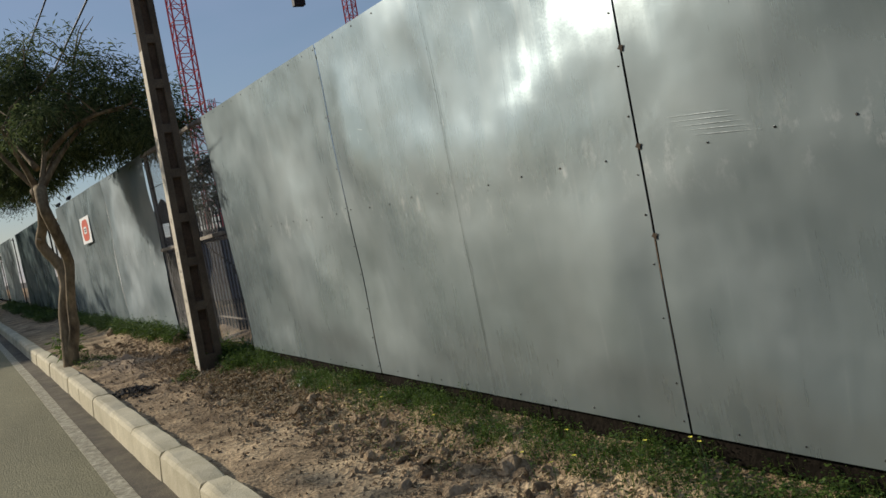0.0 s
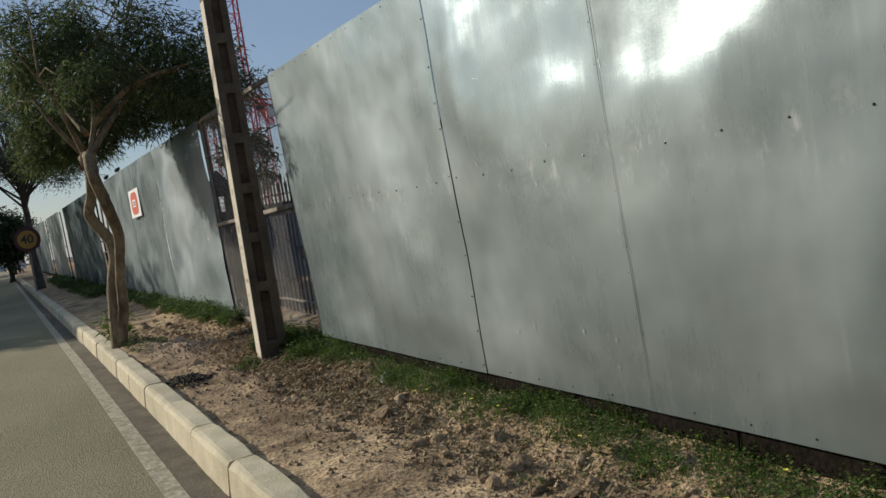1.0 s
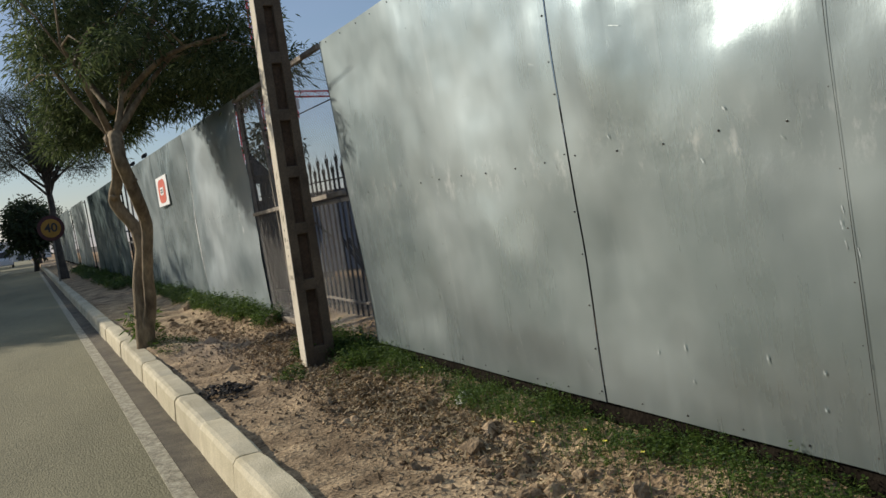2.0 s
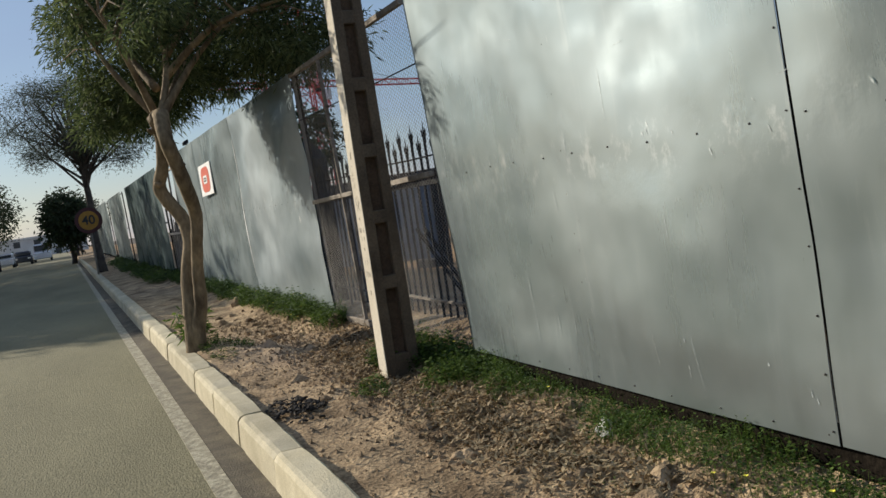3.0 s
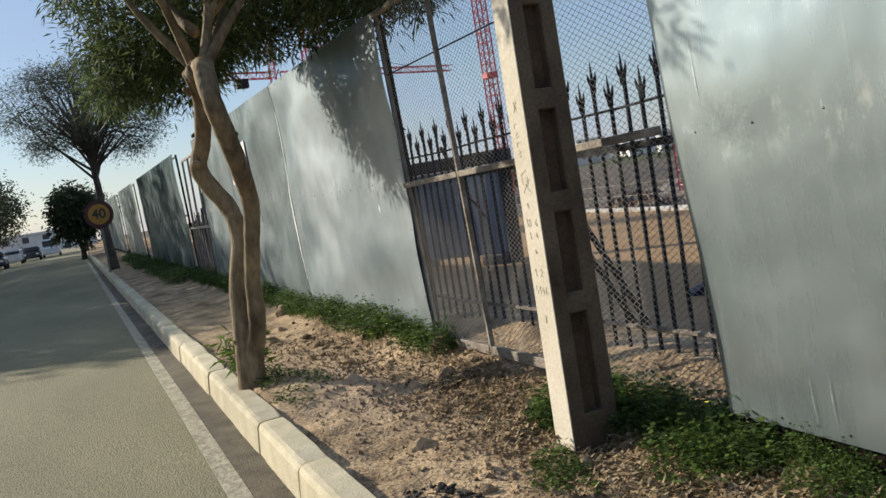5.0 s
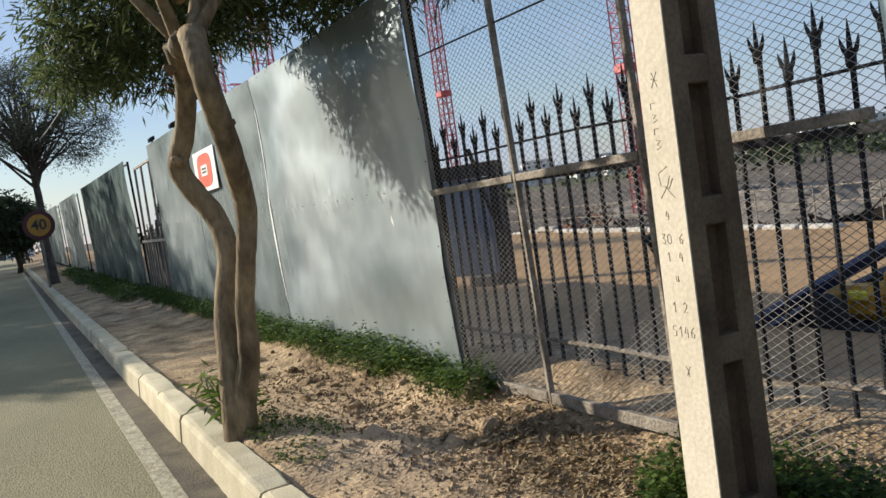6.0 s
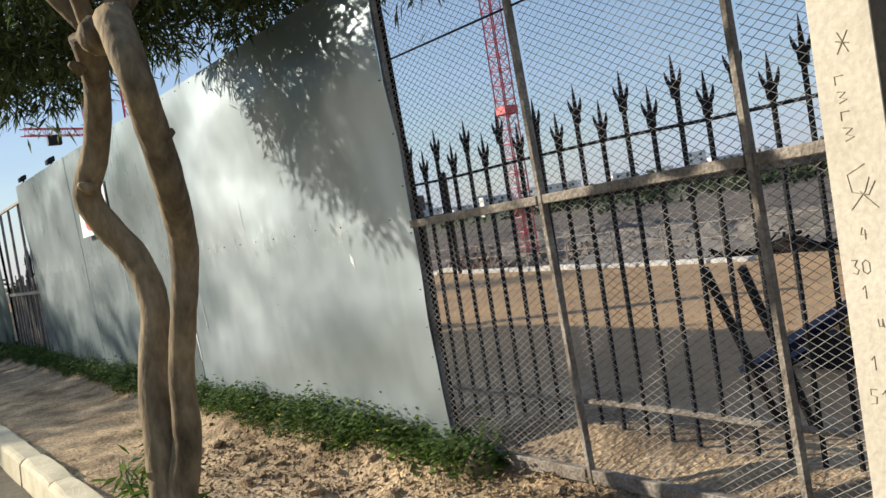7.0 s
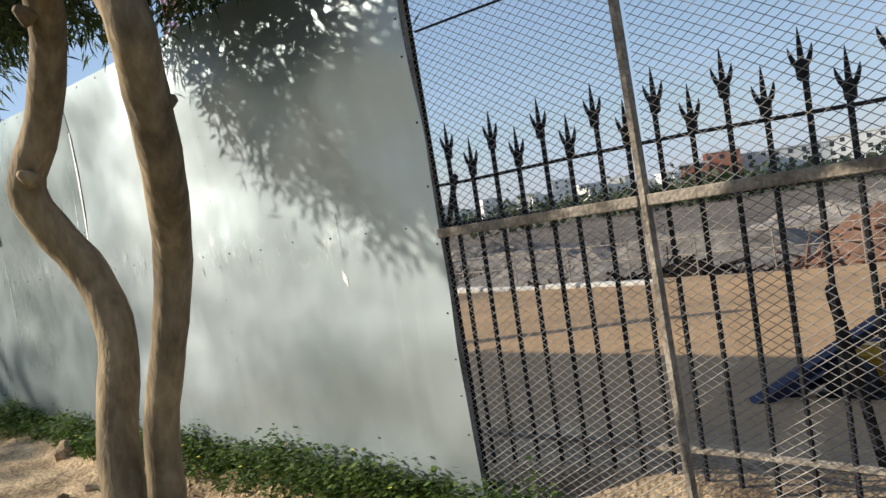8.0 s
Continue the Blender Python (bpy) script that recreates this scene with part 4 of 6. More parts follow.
def street_tree():
    g = thing("street_tree", (0, 0, 0), "twin-stemmed street tree with narrow drooping leaves", "tree")

    def at(x, z, y):
        k = (y - 7.51) / 4.59
        return (0.143 + (x - 0.143) * k, y, 1.606 + (z - 1.606) * k)

    Y = 12.0
    bm = bmesh.new()
    # left stem: curved hard, then up into the fork
    left = [at(1.16, 0.22, 12.08), at(1.17, 0.5, 12.08), at(1.18, 0.8, 12.12), at(1.20, 1.10, 12.18), at(1.262, 1.42, 12.24), at(1.222, 1.65, 12.31), at(1.12, 1.82, 12.35), at(1.06, 1.97, 12.35), at(1.13, 2.17, 12.26), at(1.175, 2.45, 12.12), at(1.15, 2.66, 12.0)]
    lr = [0.108, 0.088, 0.078, 0.074, 0.07, 0.068, 0.068, 0.066, 0.062, 0.06, 0.066]
    tube(bm, smooth_line(left, 4), [r * (1 + 0.03 * math.sin(i * 1.9)) for i, r in enumerate(lerp_list(lr, 4))], 12)
    part("stem", bm, M["bark"], g, smooth=True)
    bm = bmesh.new()
    right = [(1.175, 12.06, 0.235), (1.20, 12.03, 0.53), (1.27, 12.0, 0.826), (1.285, 11.97, 1.121), (1.31, 11.87, 1.398), (1.335, 11.80, 1.664), (1.265, 11.63, 1.931), (1.20, 11.53, 2.153), (1.14, 11.45, 2.356), (1.15, 11.62, 2.609)]
    rr = [0.085, 0.076, 0.066, 0.058, 0.057, 0.062, 0.066, 0.066, 0.066, 0.075]
    tube(bm, smooth_line(right, 4), [r * (1 + 0.03 * math.sin(i * 2.3)) for i, r in enumerate(lerp_list(rr, 4))], 12)
    part("stem", bm, M["bark"], g, smooth=True)
    rnd = random.Random(8)
    bm = bmesh.new()
    bmesh.ops.create_icosphere(bm, subdivisions=2, radius=0.085)
    for v in bm.verts:
        v.co *= 1 + 0.25 * noise.noise(v.co * 14)
        v.co += Vector((1.15, 11.86, 2.60))
    part("burl", bm, M["bark"], g, "knobbly pruned fork", True)
    for (x, y, z, s) in ((1.265, 11.52, 2.12, 1), (1.07, 12.27, 2.02, -1), (1.07, 12.06, 2.52, -1)):
        bm = bmesh.new()
        tube(bm, [(x - s * 0.04, y, z - 0.02), (x - s * 0.008, y - 0.012, z), (x + s * 0.012, y - 0.018, z + 0.008)], [0.036, 0.024, 0.012], 7)
        part("knot", bm, M["bark"], g, "", True)
    # limbs from the fork
    tips = []
    limbs = [((1.15, Y - 0.05, 2.64), (0.85, Y + 0.1, 3.1), (0.6, Y + 0.3, 3.7)), ((1.15, Y - 0.05, 2.64), (0.98, Y - 0.3, 3.05), (0.75, Y - 0.7, 3.5)), ((1.16, 11.72, 2.58), (1.33, Y, 3.2), (1.25, Y + 0.3, 4.1)),
             ((1.16, 11.72, 2.58), (1.6, Y - 0.2, 3.15), (2.15, Y - 0.25, 3.65)), ((1.16, 11.72, 2.58), (1.55, Y + 0.4, 3.2), (1.95, Y + 1.2, 3.8)), ((1.3, Y, 3.0), (1.75, Y - 0.5, 3.35), (2.3, Y - 0.95, 3.45)),
             ((1.2, Y, 2.9), (1.0, Y + 0.8, 3.5), (0.9, Y + 1.5, 4.0)), ((1.33, Y, 3.2), (1.7, Y - 0.1, 3.7), (1.9, Y, 4.3))]
    for a, b, c in limbs:
        bm = bmesh.new()
        tube(bm, smooth_line([a, b, c], 5), lerp_list([0.042, 0.026, 0.011], 5), 8)
        part("limb", bm, M["bark"], g, "", True)
        for _ in range(5):
            u = rnd.uniform(0.35, 1)
            p = Vector(b).lerp(Vector(c), u)
            e = p + Vector((rnd.uniform(-0.7, 0.7), rnd.uniform(-0.8, 0.8), rnd.uniform(-0.15, 0.7)))
            bm = bmesh.new()
            tube(bm, [p, p.lerp(e, 0.5) + Vector((0, 0, 0.08)), e], [0.013, 0.009, 0.004], 5)
            part("twig", bm, M["bark"], g)
    # crown: an uneven dome, wider towards the hoarding
    clusters = []
    k = 0
    while len(clusters) < 215 and k < 9000:
        k += 1
        x, y, z = rnd.uniform(0.45, 3.3), rnd.uniform(10.6, 14.6), rnd.uniform(2.75, 5.0)
        ex, ey, ez = (x - 1.65) / 1.65, (y - 12.6) / 1.95, (z - 3.45) / 1.25
        r = ex * ex + ey * ey + ez * ez
        lump = 0.25 * noise.noise(Vector((x * 1.4, y * 1.4, z * 1.4)))
        under = 3.08 + 0.12 * max(0, 1 - abs(x - 1.1)) + 0.10 * abs(x - 1.2) - 0.10 * max(0, min(1, (x - 1.6) / 0.6)) * max(0, 1 - abs(y - 13.0) / 1.2) + 0.3 * noise.noise(Vector((x * 2, y * 2, 1))) - 0.1 * (x - 1.2)
        if r < 1 + lump and z > under and z < 4.6 - 0.55 * max(0, x - 1.2) and y > 12.35 - 0.75 * x and (r > 0.2 or rnd.random() < 0.4):
            clusters.append(((x, y, z), rnd.uniform(0.7, 1.25)))
    # denser growth on the far side, which shades the sheets
    for _ in range(24):
        clusters.append(((rnd.uniform(0.5, 2.2), rnd.uniform(13.0, 14.7), rnd.uniform(3.15, 3.9)), rnd.uniform(0.8, 1.2)))
    for _ in range(18):
        clusters.append(((rnd.uniform(0.95, 1.7), rnd.uniform(13.3, 14.6), rnd.uniform(2.78, 3.1)), rnd.uniform(0.7, 1.0)))
    for _ in range(24):
        clusters.append(((rnd.uniform(0.6, 1.15), rnd.uniform(13.6, 14.4), rnd.uniform(2.72, 3.3)), rnd.uniform(0.8, 1.1)))
    clusters += [((0.85, 10.8, 3.15), 0.6), ((1.0, 10.75, 3.3), 0.7), ((1.15, 10.8, 3.4), 0.7), ((1.3, 10.95, 3.45), 0.8)]
    leaf_cloud("crown", clusters, 190, 0.10, 0.0080, M["leaf"], g, 4, 0.25, 0.20)
    return g


street_tree()


# ---- other trees ----
def round_tree(name, x, y, h, r, material, seed, label, n=90, per=26, leaf=0.34, trunk=0.22, low=0.35, group="", sparse=False, z0=None, squash=0.75):
    """Trunk, forking limbs and tufts of leaves on an uneven crown."""
    rnd = random.Random(seed)
    z = ground(x, y) if z0 is None else z0
    g = thing(name, (x, y, z), label, "tree", group)
    bm = bmesh.new()
    base = h * low
    pts = [(0, 0, -0.1), (rnd.uniform(-0.1, 0.1), rnd.uniform(-0.1, 0.1), base * 0.5), (rnd.uniform(-0.2, 0.2), rnd.uniform(-0.2, 0.2), base), (rnd.uniform(-0.4, 0.4), rnd.uniform(-0.3, 0.3), h * 0.75)]
    tube(bm, smooth_line(pts, 4), lerp_list([trunk, trunk * 0.8, trunk * 0.6, trunk * 0.15], 4), 8)
    part("trunk", bm, M["dark_bark"], g, "", True)
    cz, rz = (h + base) / 2, (h - base) / 2 * 1.05
    clusters = []
    limbs = bmesh.new()
    for i in range(n):
        a, u = rnd.uniform(0, 2 * math.pi), rnd.uniform(-0.55 if sparse else -0.95, 1)
        rad = (0.55 + 0.45 * rnd.random() ** 0.5) * (1 + 0.35 * noise.noise(Vector((math.cos(a) * 1.3 + seed, math.sin(a) * 1.3, u * 1.3))))
        w = math.sqrt(max(0, 1 - u * u))
        if u < 0:
            w = max(w, squash)
        p = Vector((rad * r * w * math.cos(a), rad * r * w * math.sin(a), cz + rz * u * min(1.08, rad + 0.1)))
        clusters.append((p, rnd.uniform(0.7, 1.35)))
        if i % (3 if sparse else 4) == 0:
            s = Vector(pts[2]).lerp(Vector(pts[3]), rnd.uniform(0, 0.75))
            m1 = s.lerp(p, 0.5) + Vector((0, 0, 0.12 * h * rnd.random()))
            side = Vector((rnd.uniform(-1, 1), rnd.uniform(-1, 1), rnd.uniform(-0.3, 0.6))) * 0.09 * h
            tube(limbs, smooth_line([s, s.lerp(m1, 0.5) + side * 0.6, m1 + side, p], 3), lerp_list([trunk * 0.30, trunk * 0.2, trunk * 0.12, trunk * 0.04], 3), 5, False)
            for q in range(3 if sparse else 0):
                tube(limbs, [m1 + side, (m1 + side).lerp(p, 0.6) + side * 0.5, p + Vector((rnd.uniform(-1, 1), rnd.uniform(-1, 1), rnd.uniform(-0.4, 0.8))) * 0.5], [trunk * 0.08, trunk * 0.05, trunk * 0.02], 4, False)
    part("branching", limbs, M["dark_bark"], g, "", True)
    leaf_cloud("crown", clusters, per, leaf, leaf * 0.2 if not sparse else leaf * 0.12, material, g, seed + 1, 0.1, r * (0.26 if not sparse else 0.15))
    return g


round_tree("street_tree", 1.35, 38.5, 7.3, 2.5, M["leaf_grey"], 31, "sparse half-bare street tree beside a speed sign", 250, 130, 0.10, 0.19, 0.42, sparse=True)
row = "trees across the road"
for i, (x, y, h, r) in enumerate([(-9.3, 11.8, 8.6, 3.2), (-10.2, 6.6, 7.2, 2.6), (-9.5, 33.0, 7.5, 2.4), (-9.3, 38.0, 8.3, 2.6), (-9.2, 43.5, 9.0, 2.9), (-9.4, 49, 9.0, 3.2), (-9.2, 56, 9, 3.4), (-9.4, 64, 8.5, 3.6), (-9.0, 73, 8.5, 3.6), (-9.2, 83, 9, 3.8), (-8.8, 94, 9, 3.8), (-9.0, 118, 9.5, 4.6), (-11, 134, 10, 5.0)]):
    round_tree("street_tree", x, y, h, r, M["leaf_far"], 50 + i, "dense dark green broadleaf tree across the road", 120, 46, 0.42, 0.24, 0.14 if i < 2 else 0.30, row, z0=grade(y) + 0.1)
for i, (x, y, h, r) in enumerate([(0.6, 66, 4.7, 1.5), (1.3, 98, 5.6, 2.2), (2.2, 125, 7.0, 3.4)]):
    round_tree("street_tree", x, y, h, r, M["leaf_far"], 70 + i, "dark leafy tree far along the verge", 100, 34, 0.36, 0.2, 0.30, "trees far along the verge")


# ---- signs ----
def speed_sign():
    x, y, zc = 1.05, 35.0, 2.32
    z0 = ground(x, y)
    g = thing("speed_sign", (x, y, z0), "round yellow temporary speed sign with a dark red rim", "road sign")
    bm = bmesh.new()
    tube(bm, [(0.02, 0.03, -0.1), (0.02, 0.03, zc - z0 + 0.2)], 0.035, 8)
    part("post", bm, M["rust"], g)

    def disc(r, y0, y1):
        bm = bmesh.new()
        bmesh.ops.create_cone(bm, cap_ends=True, segments=36, radius1=r, radius2=r, depth=abs(y1 - y0))
        bmesh.ops.rotate(bm, verts=bm.verts, cent=(0, 0, 0), matrix=Matrix.Rotation(radians(90), 3, "X"))
        bmesh.ops.translate(bm, verts=bm.verts, vec=(0, (y0 + y1) / 2, zc - z0))
        return bm

    rim = mat("sign_rim", (0.045, 0.008, 0.008), (0.08, 0.012, 0.012), 6, 0.5, 0, 0.0)
    plate = part("rim_plate", disc(0.44, -0.02, 0.0), rim, g, "dark red rim")
    part("face", disc(0.32, -0.026, -0.021), M["sign_yellow"], g, "yellow face")
    cu = bpy.data.curves.new("numerals", "FONT")
    cu.body, cu.size, cu.align_x, cu.align_y, cu.extrude, cu.offset = "40", 0.42, "CENTER", "CENTER", 0.002, 0.008
    cu.materials.append(M["black"])
    t = new("numerals", cu)
    t.parent = g
    t.matrix_local = pose(0, -0.031, zc - z0, 90, 0, 0)
    tagged(t, "black numerals")


speed_sign()


def board_sign():
    """Site notice on the hoarding: white board, red shape, small pale plaque with unreadable bars."""
    y0, y1, zb, zt = 17.2, 18.42, 2.03, 2.54
    xw = WALL_X - LEAN * (2.28 - hoard_bottom(17.8)) - 0.028
    g = thing("notice_board", (xw, (y0 + y1) / 2, (zb + zt) / 2), "white site notice with a red rounded shape on zinc", "sign")
    w, h = (y1 - y0) / 2, (zt - zb) / 2
    part("board", bx(-0.008, 0.004, -w, w, -h, h, 0.002), M["white"], g)

    def plate(name, a, b, x0, m, k):
        bm = bmesh.new()
        n = 28
        ring = []
        for i in range(n):
            t = 2 * math.pi * i / n
            c, s = math.cos(t), math.sin(t)
            ring.append((a * math.copysign(abs(c) ** k, c), b * math.copysign(abs(s) ** k, s)))
        f = [bm.verts.new((x0 - 0.003, u, v)) for u, v in ring]
        q = [bm.verts.new((x0, u, v)) for u, v in ring]
        bm.faces.new(f)
        for i in range(n):
            bm.faces.new((f[i], q[i], q[(i + 1) % n], f[(i + 1) % n]))
        part(name, bm, m, g)

    plate("red_shape", w * 0.66, h * 0.80, -0.009, M["sign_red"], 0.55)
    plate("plaque", w * 0.30, h * 0.26, -0.0125, M["white"], 0.25)
    for i in range(2):
        part("text_bar", bx(-0.0185, -0.0165, -w * 0.2, w * 0.2, (0.08 - 0.16 * i) * h - 0.012, (0.08 - 0.16 * i) * h + 0.012), M["black"], g)


board_sign()


def floodlight(y):
    x = WALL_X - LEAN * 2.4 + 0.03
    g = thing("floodlight", (x, y, hoard_top(y) - 0.03), "small dark floodlight on top of the hoarding", "lamp", "floodlights on the hoarding")
    g.scale = (0.6, 0.6, 0.6)
    part("arm", bx(-0.02, 0.02, -0.02, 0.02, 0, 0.13, 0.004), M["iron"], g)
    bm = bx(-0.09, 0.06, -0.12, 0.12, 0.10, 0.22, 0.02)
    for v in bm.verts:
        v.co.z += v.co.x * 0.4
    part("head", bm, M["iron"], g)
    part("lens", bx(-0.102, -0.094, -0.10, 0.10, 0.075, 0.165), M["pane"], g, "dull glass lens")


floodlight(19.6)
floodlight(21.6)


# ---- cranes ----
def lattice(bm, p0, p1, w, bay, r):
    """Square lattice boom from p0 to p1."""
    p0, p1 = Vector(p0), Vector(p1)
    d = (p1 - p0).normalized()
    s = d.cross(Vector((0, 1, 0)) if abs(d.z) > 0.5 else Vector((0, 0, 1))).normalized()
    t = d.cross(s)
    corners = [(s * a + t * b) * w / 2 for a, b in ((-1, -1), (1, -1), (1, 1), (-1, 1))]
    for c in corners:
        tube(bm, [p0 + c, p1 + c], r, 4, False)
    n = int((p1 - p0).length / bay)
    for i in range(n):
        a, b = p0 + d * bay * i, p0 + d * bay * (i + 1)
        for k in range(4):
            c0, c1 = corners[k], corners[(k + 1) % 4]
            tube(bm, [a + c0, b + c1] if i % 2 else [a + c1, b + c0], r * 0.55, 3, False)
            tube(bm, [b + c0, b + c1], r * 0.55, 3, False)


def crane(az, dist, z0, top, w, jib_az, label, reach=8.0, node=None, r=0.1):
    a = radians(az)
    x, y = 0.1 + dist * math.sin(a), 7.3 + dist * math.cos(a)
    g = thing("tower_crane", (x, y, z0), label, "crane", "red tower cranes on the site")
    H = top - z0
    bm = bmesh.new()
    lattice(bm, (0, 0, 0), (0, 0, H), w, w * 1.05, r)
    part("mast", bm, M["red"], g, "red lattice mast")
    part("base_block", bx(-w, w, -w, w, -0.8, 0.6, 0.05), M["rubble"], g, "concrete base block")
    if node:
        part("collar", bx(-w * 0.6, w * 0.6, -w * 0.6, w * 0.6, node - z0 - 0.25, node - z0 + 0.45, 0.05), M["red"], g)
    j = Vector((math.sin(radians(jib_az)), math.cos(radians(jib_az)), 0))
    bm = bmesh.new()
    lattice(bm, j * 1.0 + Vector((0, 0, H + 1)), j * 34 + Vector((0, 0, H + 1)), w * 0.7, w, r * 0.7)
    part("jib", bm, M["red"], g, "red lattice jib")
    bm = bmesh.new()
    lattice(bm, Vector((0, 0, H + 1)), -j * 9 + Vector((0, 0, H + 1)), w * 0.7, w, r * 0.7)
    part("counter_jib", bm, M["red"], g)
    cw = -j * reach
    part("counterweight", bx(cw.x - 0.8, cw.x + 0.8, cw.y - 0.5, cw.y + 0.5, H - 0.6, H + 0.6, 0.08), M["iron"], g, "dark counterweight")
    bm = bmesh.new()
    lattice(bm, (0, 0, H), (0, 0, H + 6), w * 0.6, w, r * 0.7)
    part("tower_head", bm, M["red"], g)
    bm = bmesh.new()
    for e in (j * 26 + Vector((0, 0, H + 1.4)), -j * 8 + Vector((0, 0, H + 1.4))):
        tube(bm, [(0, 0, H + 6), e], r * 0.4, 4, False)
    part("tie_bars", bm, M["iron"], g)
    part("cab", bx(w * 0.6, w * 0.6 + 1.3, -0.7, 0.7, H - 1.6, H + 0.4, 0.08), M["white"], g, "white driver's cab")


crane(16.7, 89, -2, 37, 1.65, 80, "tall red lattice tower crane behind the hoarding")
crane(28.0, 108, -2, 32.3, 1.25, 150, "distant red tower crane with a dark counterweight", node=13.5)
crane(39.9, 72, -3.0, 31, 1.15, 60, "red lattice tower crane standing in the yard", node=9.3, r=0.075)
crane(13.9, 120, -2, 18.6, 1.2, 70, "small far red tower crane over the hoarding", reach=5.0, r=0.09)
crane(17.25, 160, -2, 23.0, 1.7, 20, "far red tower crane with its jib turned away", reach=5.0, node=23.6, r=0.11)
round_tree("site_tree", 12.3, 46.1, 6.6, 1.3, M["leaf_far"], 91, "thin dark tree inside the building site", 60, 46, 0.26, 0.09, 0.5, z0=site(12.3, 46.1))


# ---- on the site ----
def sheet_screen():
    """Ribbed sheet screen on posts, set end-on to the afternoon sun."""
    g = thing("sheet_screen", (5.1, 19.2, 0.0), "grey-blue ribbed sheet metal screen with a dark top beam", "screen")
    g.rotation_euler = (0, 0, radians(-53.8))
    w, d = 2.0, 0.04
    part("backing", bx(-w, w, -d, d, 0.36, 1.74, 0.01), M["cabin"], g)
    for i in range(21):
        x = -w + 0.06 + 0.19 * i
        part("rib", bx(x, x + 0.08, -d - 0.03, -d - 0.002, 0.38, 1.72, 0.008), M["cabin"], g)
    for x in (-w, 0, w):
        part("post", bx(x - 0.06, x + 0.06, d + 0.002, d + 0.12, 0.0, 1.745, 0.01), M["iron"], g, "dark post")
    part("end_post", bx(w + 0.002, w + 0.13, -d - 0.05, d + 0.07, 0.0, 1.745, 0.01), M["iron"], g, "dark end post")
    part("top_beam", bx(-w - 0.05, w + 0.15, -d - 0.08, d + 0.13, 1.748, 1.95, 0.015), M["roof_dark"], g, "dark top beam")
    for x in (-1.6, 0.3, 1.75):
        part("foot_block", bx(x - 0.2, x + 0.2, -0.2, 0.3, 0.1, 0.358, 0.02), M["rubble"], g, "concrete foot block")


sheet_screen()


def braces():
    g = thing("timber_brace", (0, 0, 0), "dark props leaning against the iron fence", "prop")
    for y, x in ((10.42, 3.46), (10.24, 3.44)):
        bm = bmesh.new()
        tube(bm, [(FENCE_X + 0.05, y, 1.24), (x, y + 0.08, ground(x, y + 0.08) - 0.02)], 0.021, 5)
        part("prop", bm, M["iron"], g)
    bm = bmesh.new()
    tube(bm, [(FENCE_X + 0.03, 12.1, 1.86), (FENCE_X + 0.5, 12.75, 1.45), (FENCE_X + 0.9, 13.3, 1.2)], 0.016, 5)
    part("prop", bm, M["iron"], g)


braces()


def machine():
    """Blue boom on a yellow engine frame, parked in the hoarding's shade."""
    g = thing("site_machine", (5.55, 11.1, site(5.5, 11.1)), "blue and yellow site machine parked in the shade", "machine")

    def beam(a, b, w, m, nm):
        bm = bmesh.new()
        tube(bm, [a, b], w, 4)
        part(nm, bm, m, g)

    beam((-0.9, 0.95, 0.05), (0.35, -0.35, 0.95), 0.075, M["blue"], "boom")
    beam((-0.65, 0.95, -0.02), (0.55, -0.35, 0.72), 0.06, M["blue"], "boom")
    beam((0.4, -0.35, 0.0), (0.4, -0.35, 1.15), 0.10, M["blue"], "column")
    part("column_head", bx(0.27, 0.53, -0.5, -0.2, 1.08, 1.3, 0.04), M["iron"], g)
    part("engine_cover", bx(-0.3, 0.8, -1.4, -0.25, 0.25, 0.62, 0.06), M["yellow"], g)
    part("hood", bx(-0.25, 0.2, -0.15, 0.5, 0.08, 0.42, 0.08), M["yellow"], g)
    part("base_frame", bx(-0.5, 0.9, -1.5, 0.6, 0.0, 0.08, 0.02), M["iron"], g)
    for dx, dy in ((-0.45, -1.2), (0.8, -1.2), (-0.45, 0.3), (0.8, 0.3)):
        bm = bmesh.new()
        bmesh.ops.create_cone(bm, cap_ends=True, segments=16, radius1=0.2, radius2=0.2, depth=0.14)
        bmesh.ops.rotate(bm, verts=bm.verts, cent=(0, 0, 0), matrix=Matrix.Rotation(radians(90), 3, "Y"))
        bmesh.ops.translate(bm, verts=bm.verts, vec=(dx, dy, 0.18))
        part("wheel", bm, M["tyre"], g)
    part("lamp", bx(-0.33, -0.27, -0.1, 0.1, 0.30, 0.40, 0.02), M["flower"], g, "yellow lamp glass")
    g.scale = (0.72, 0.72, 0.72)


machine()


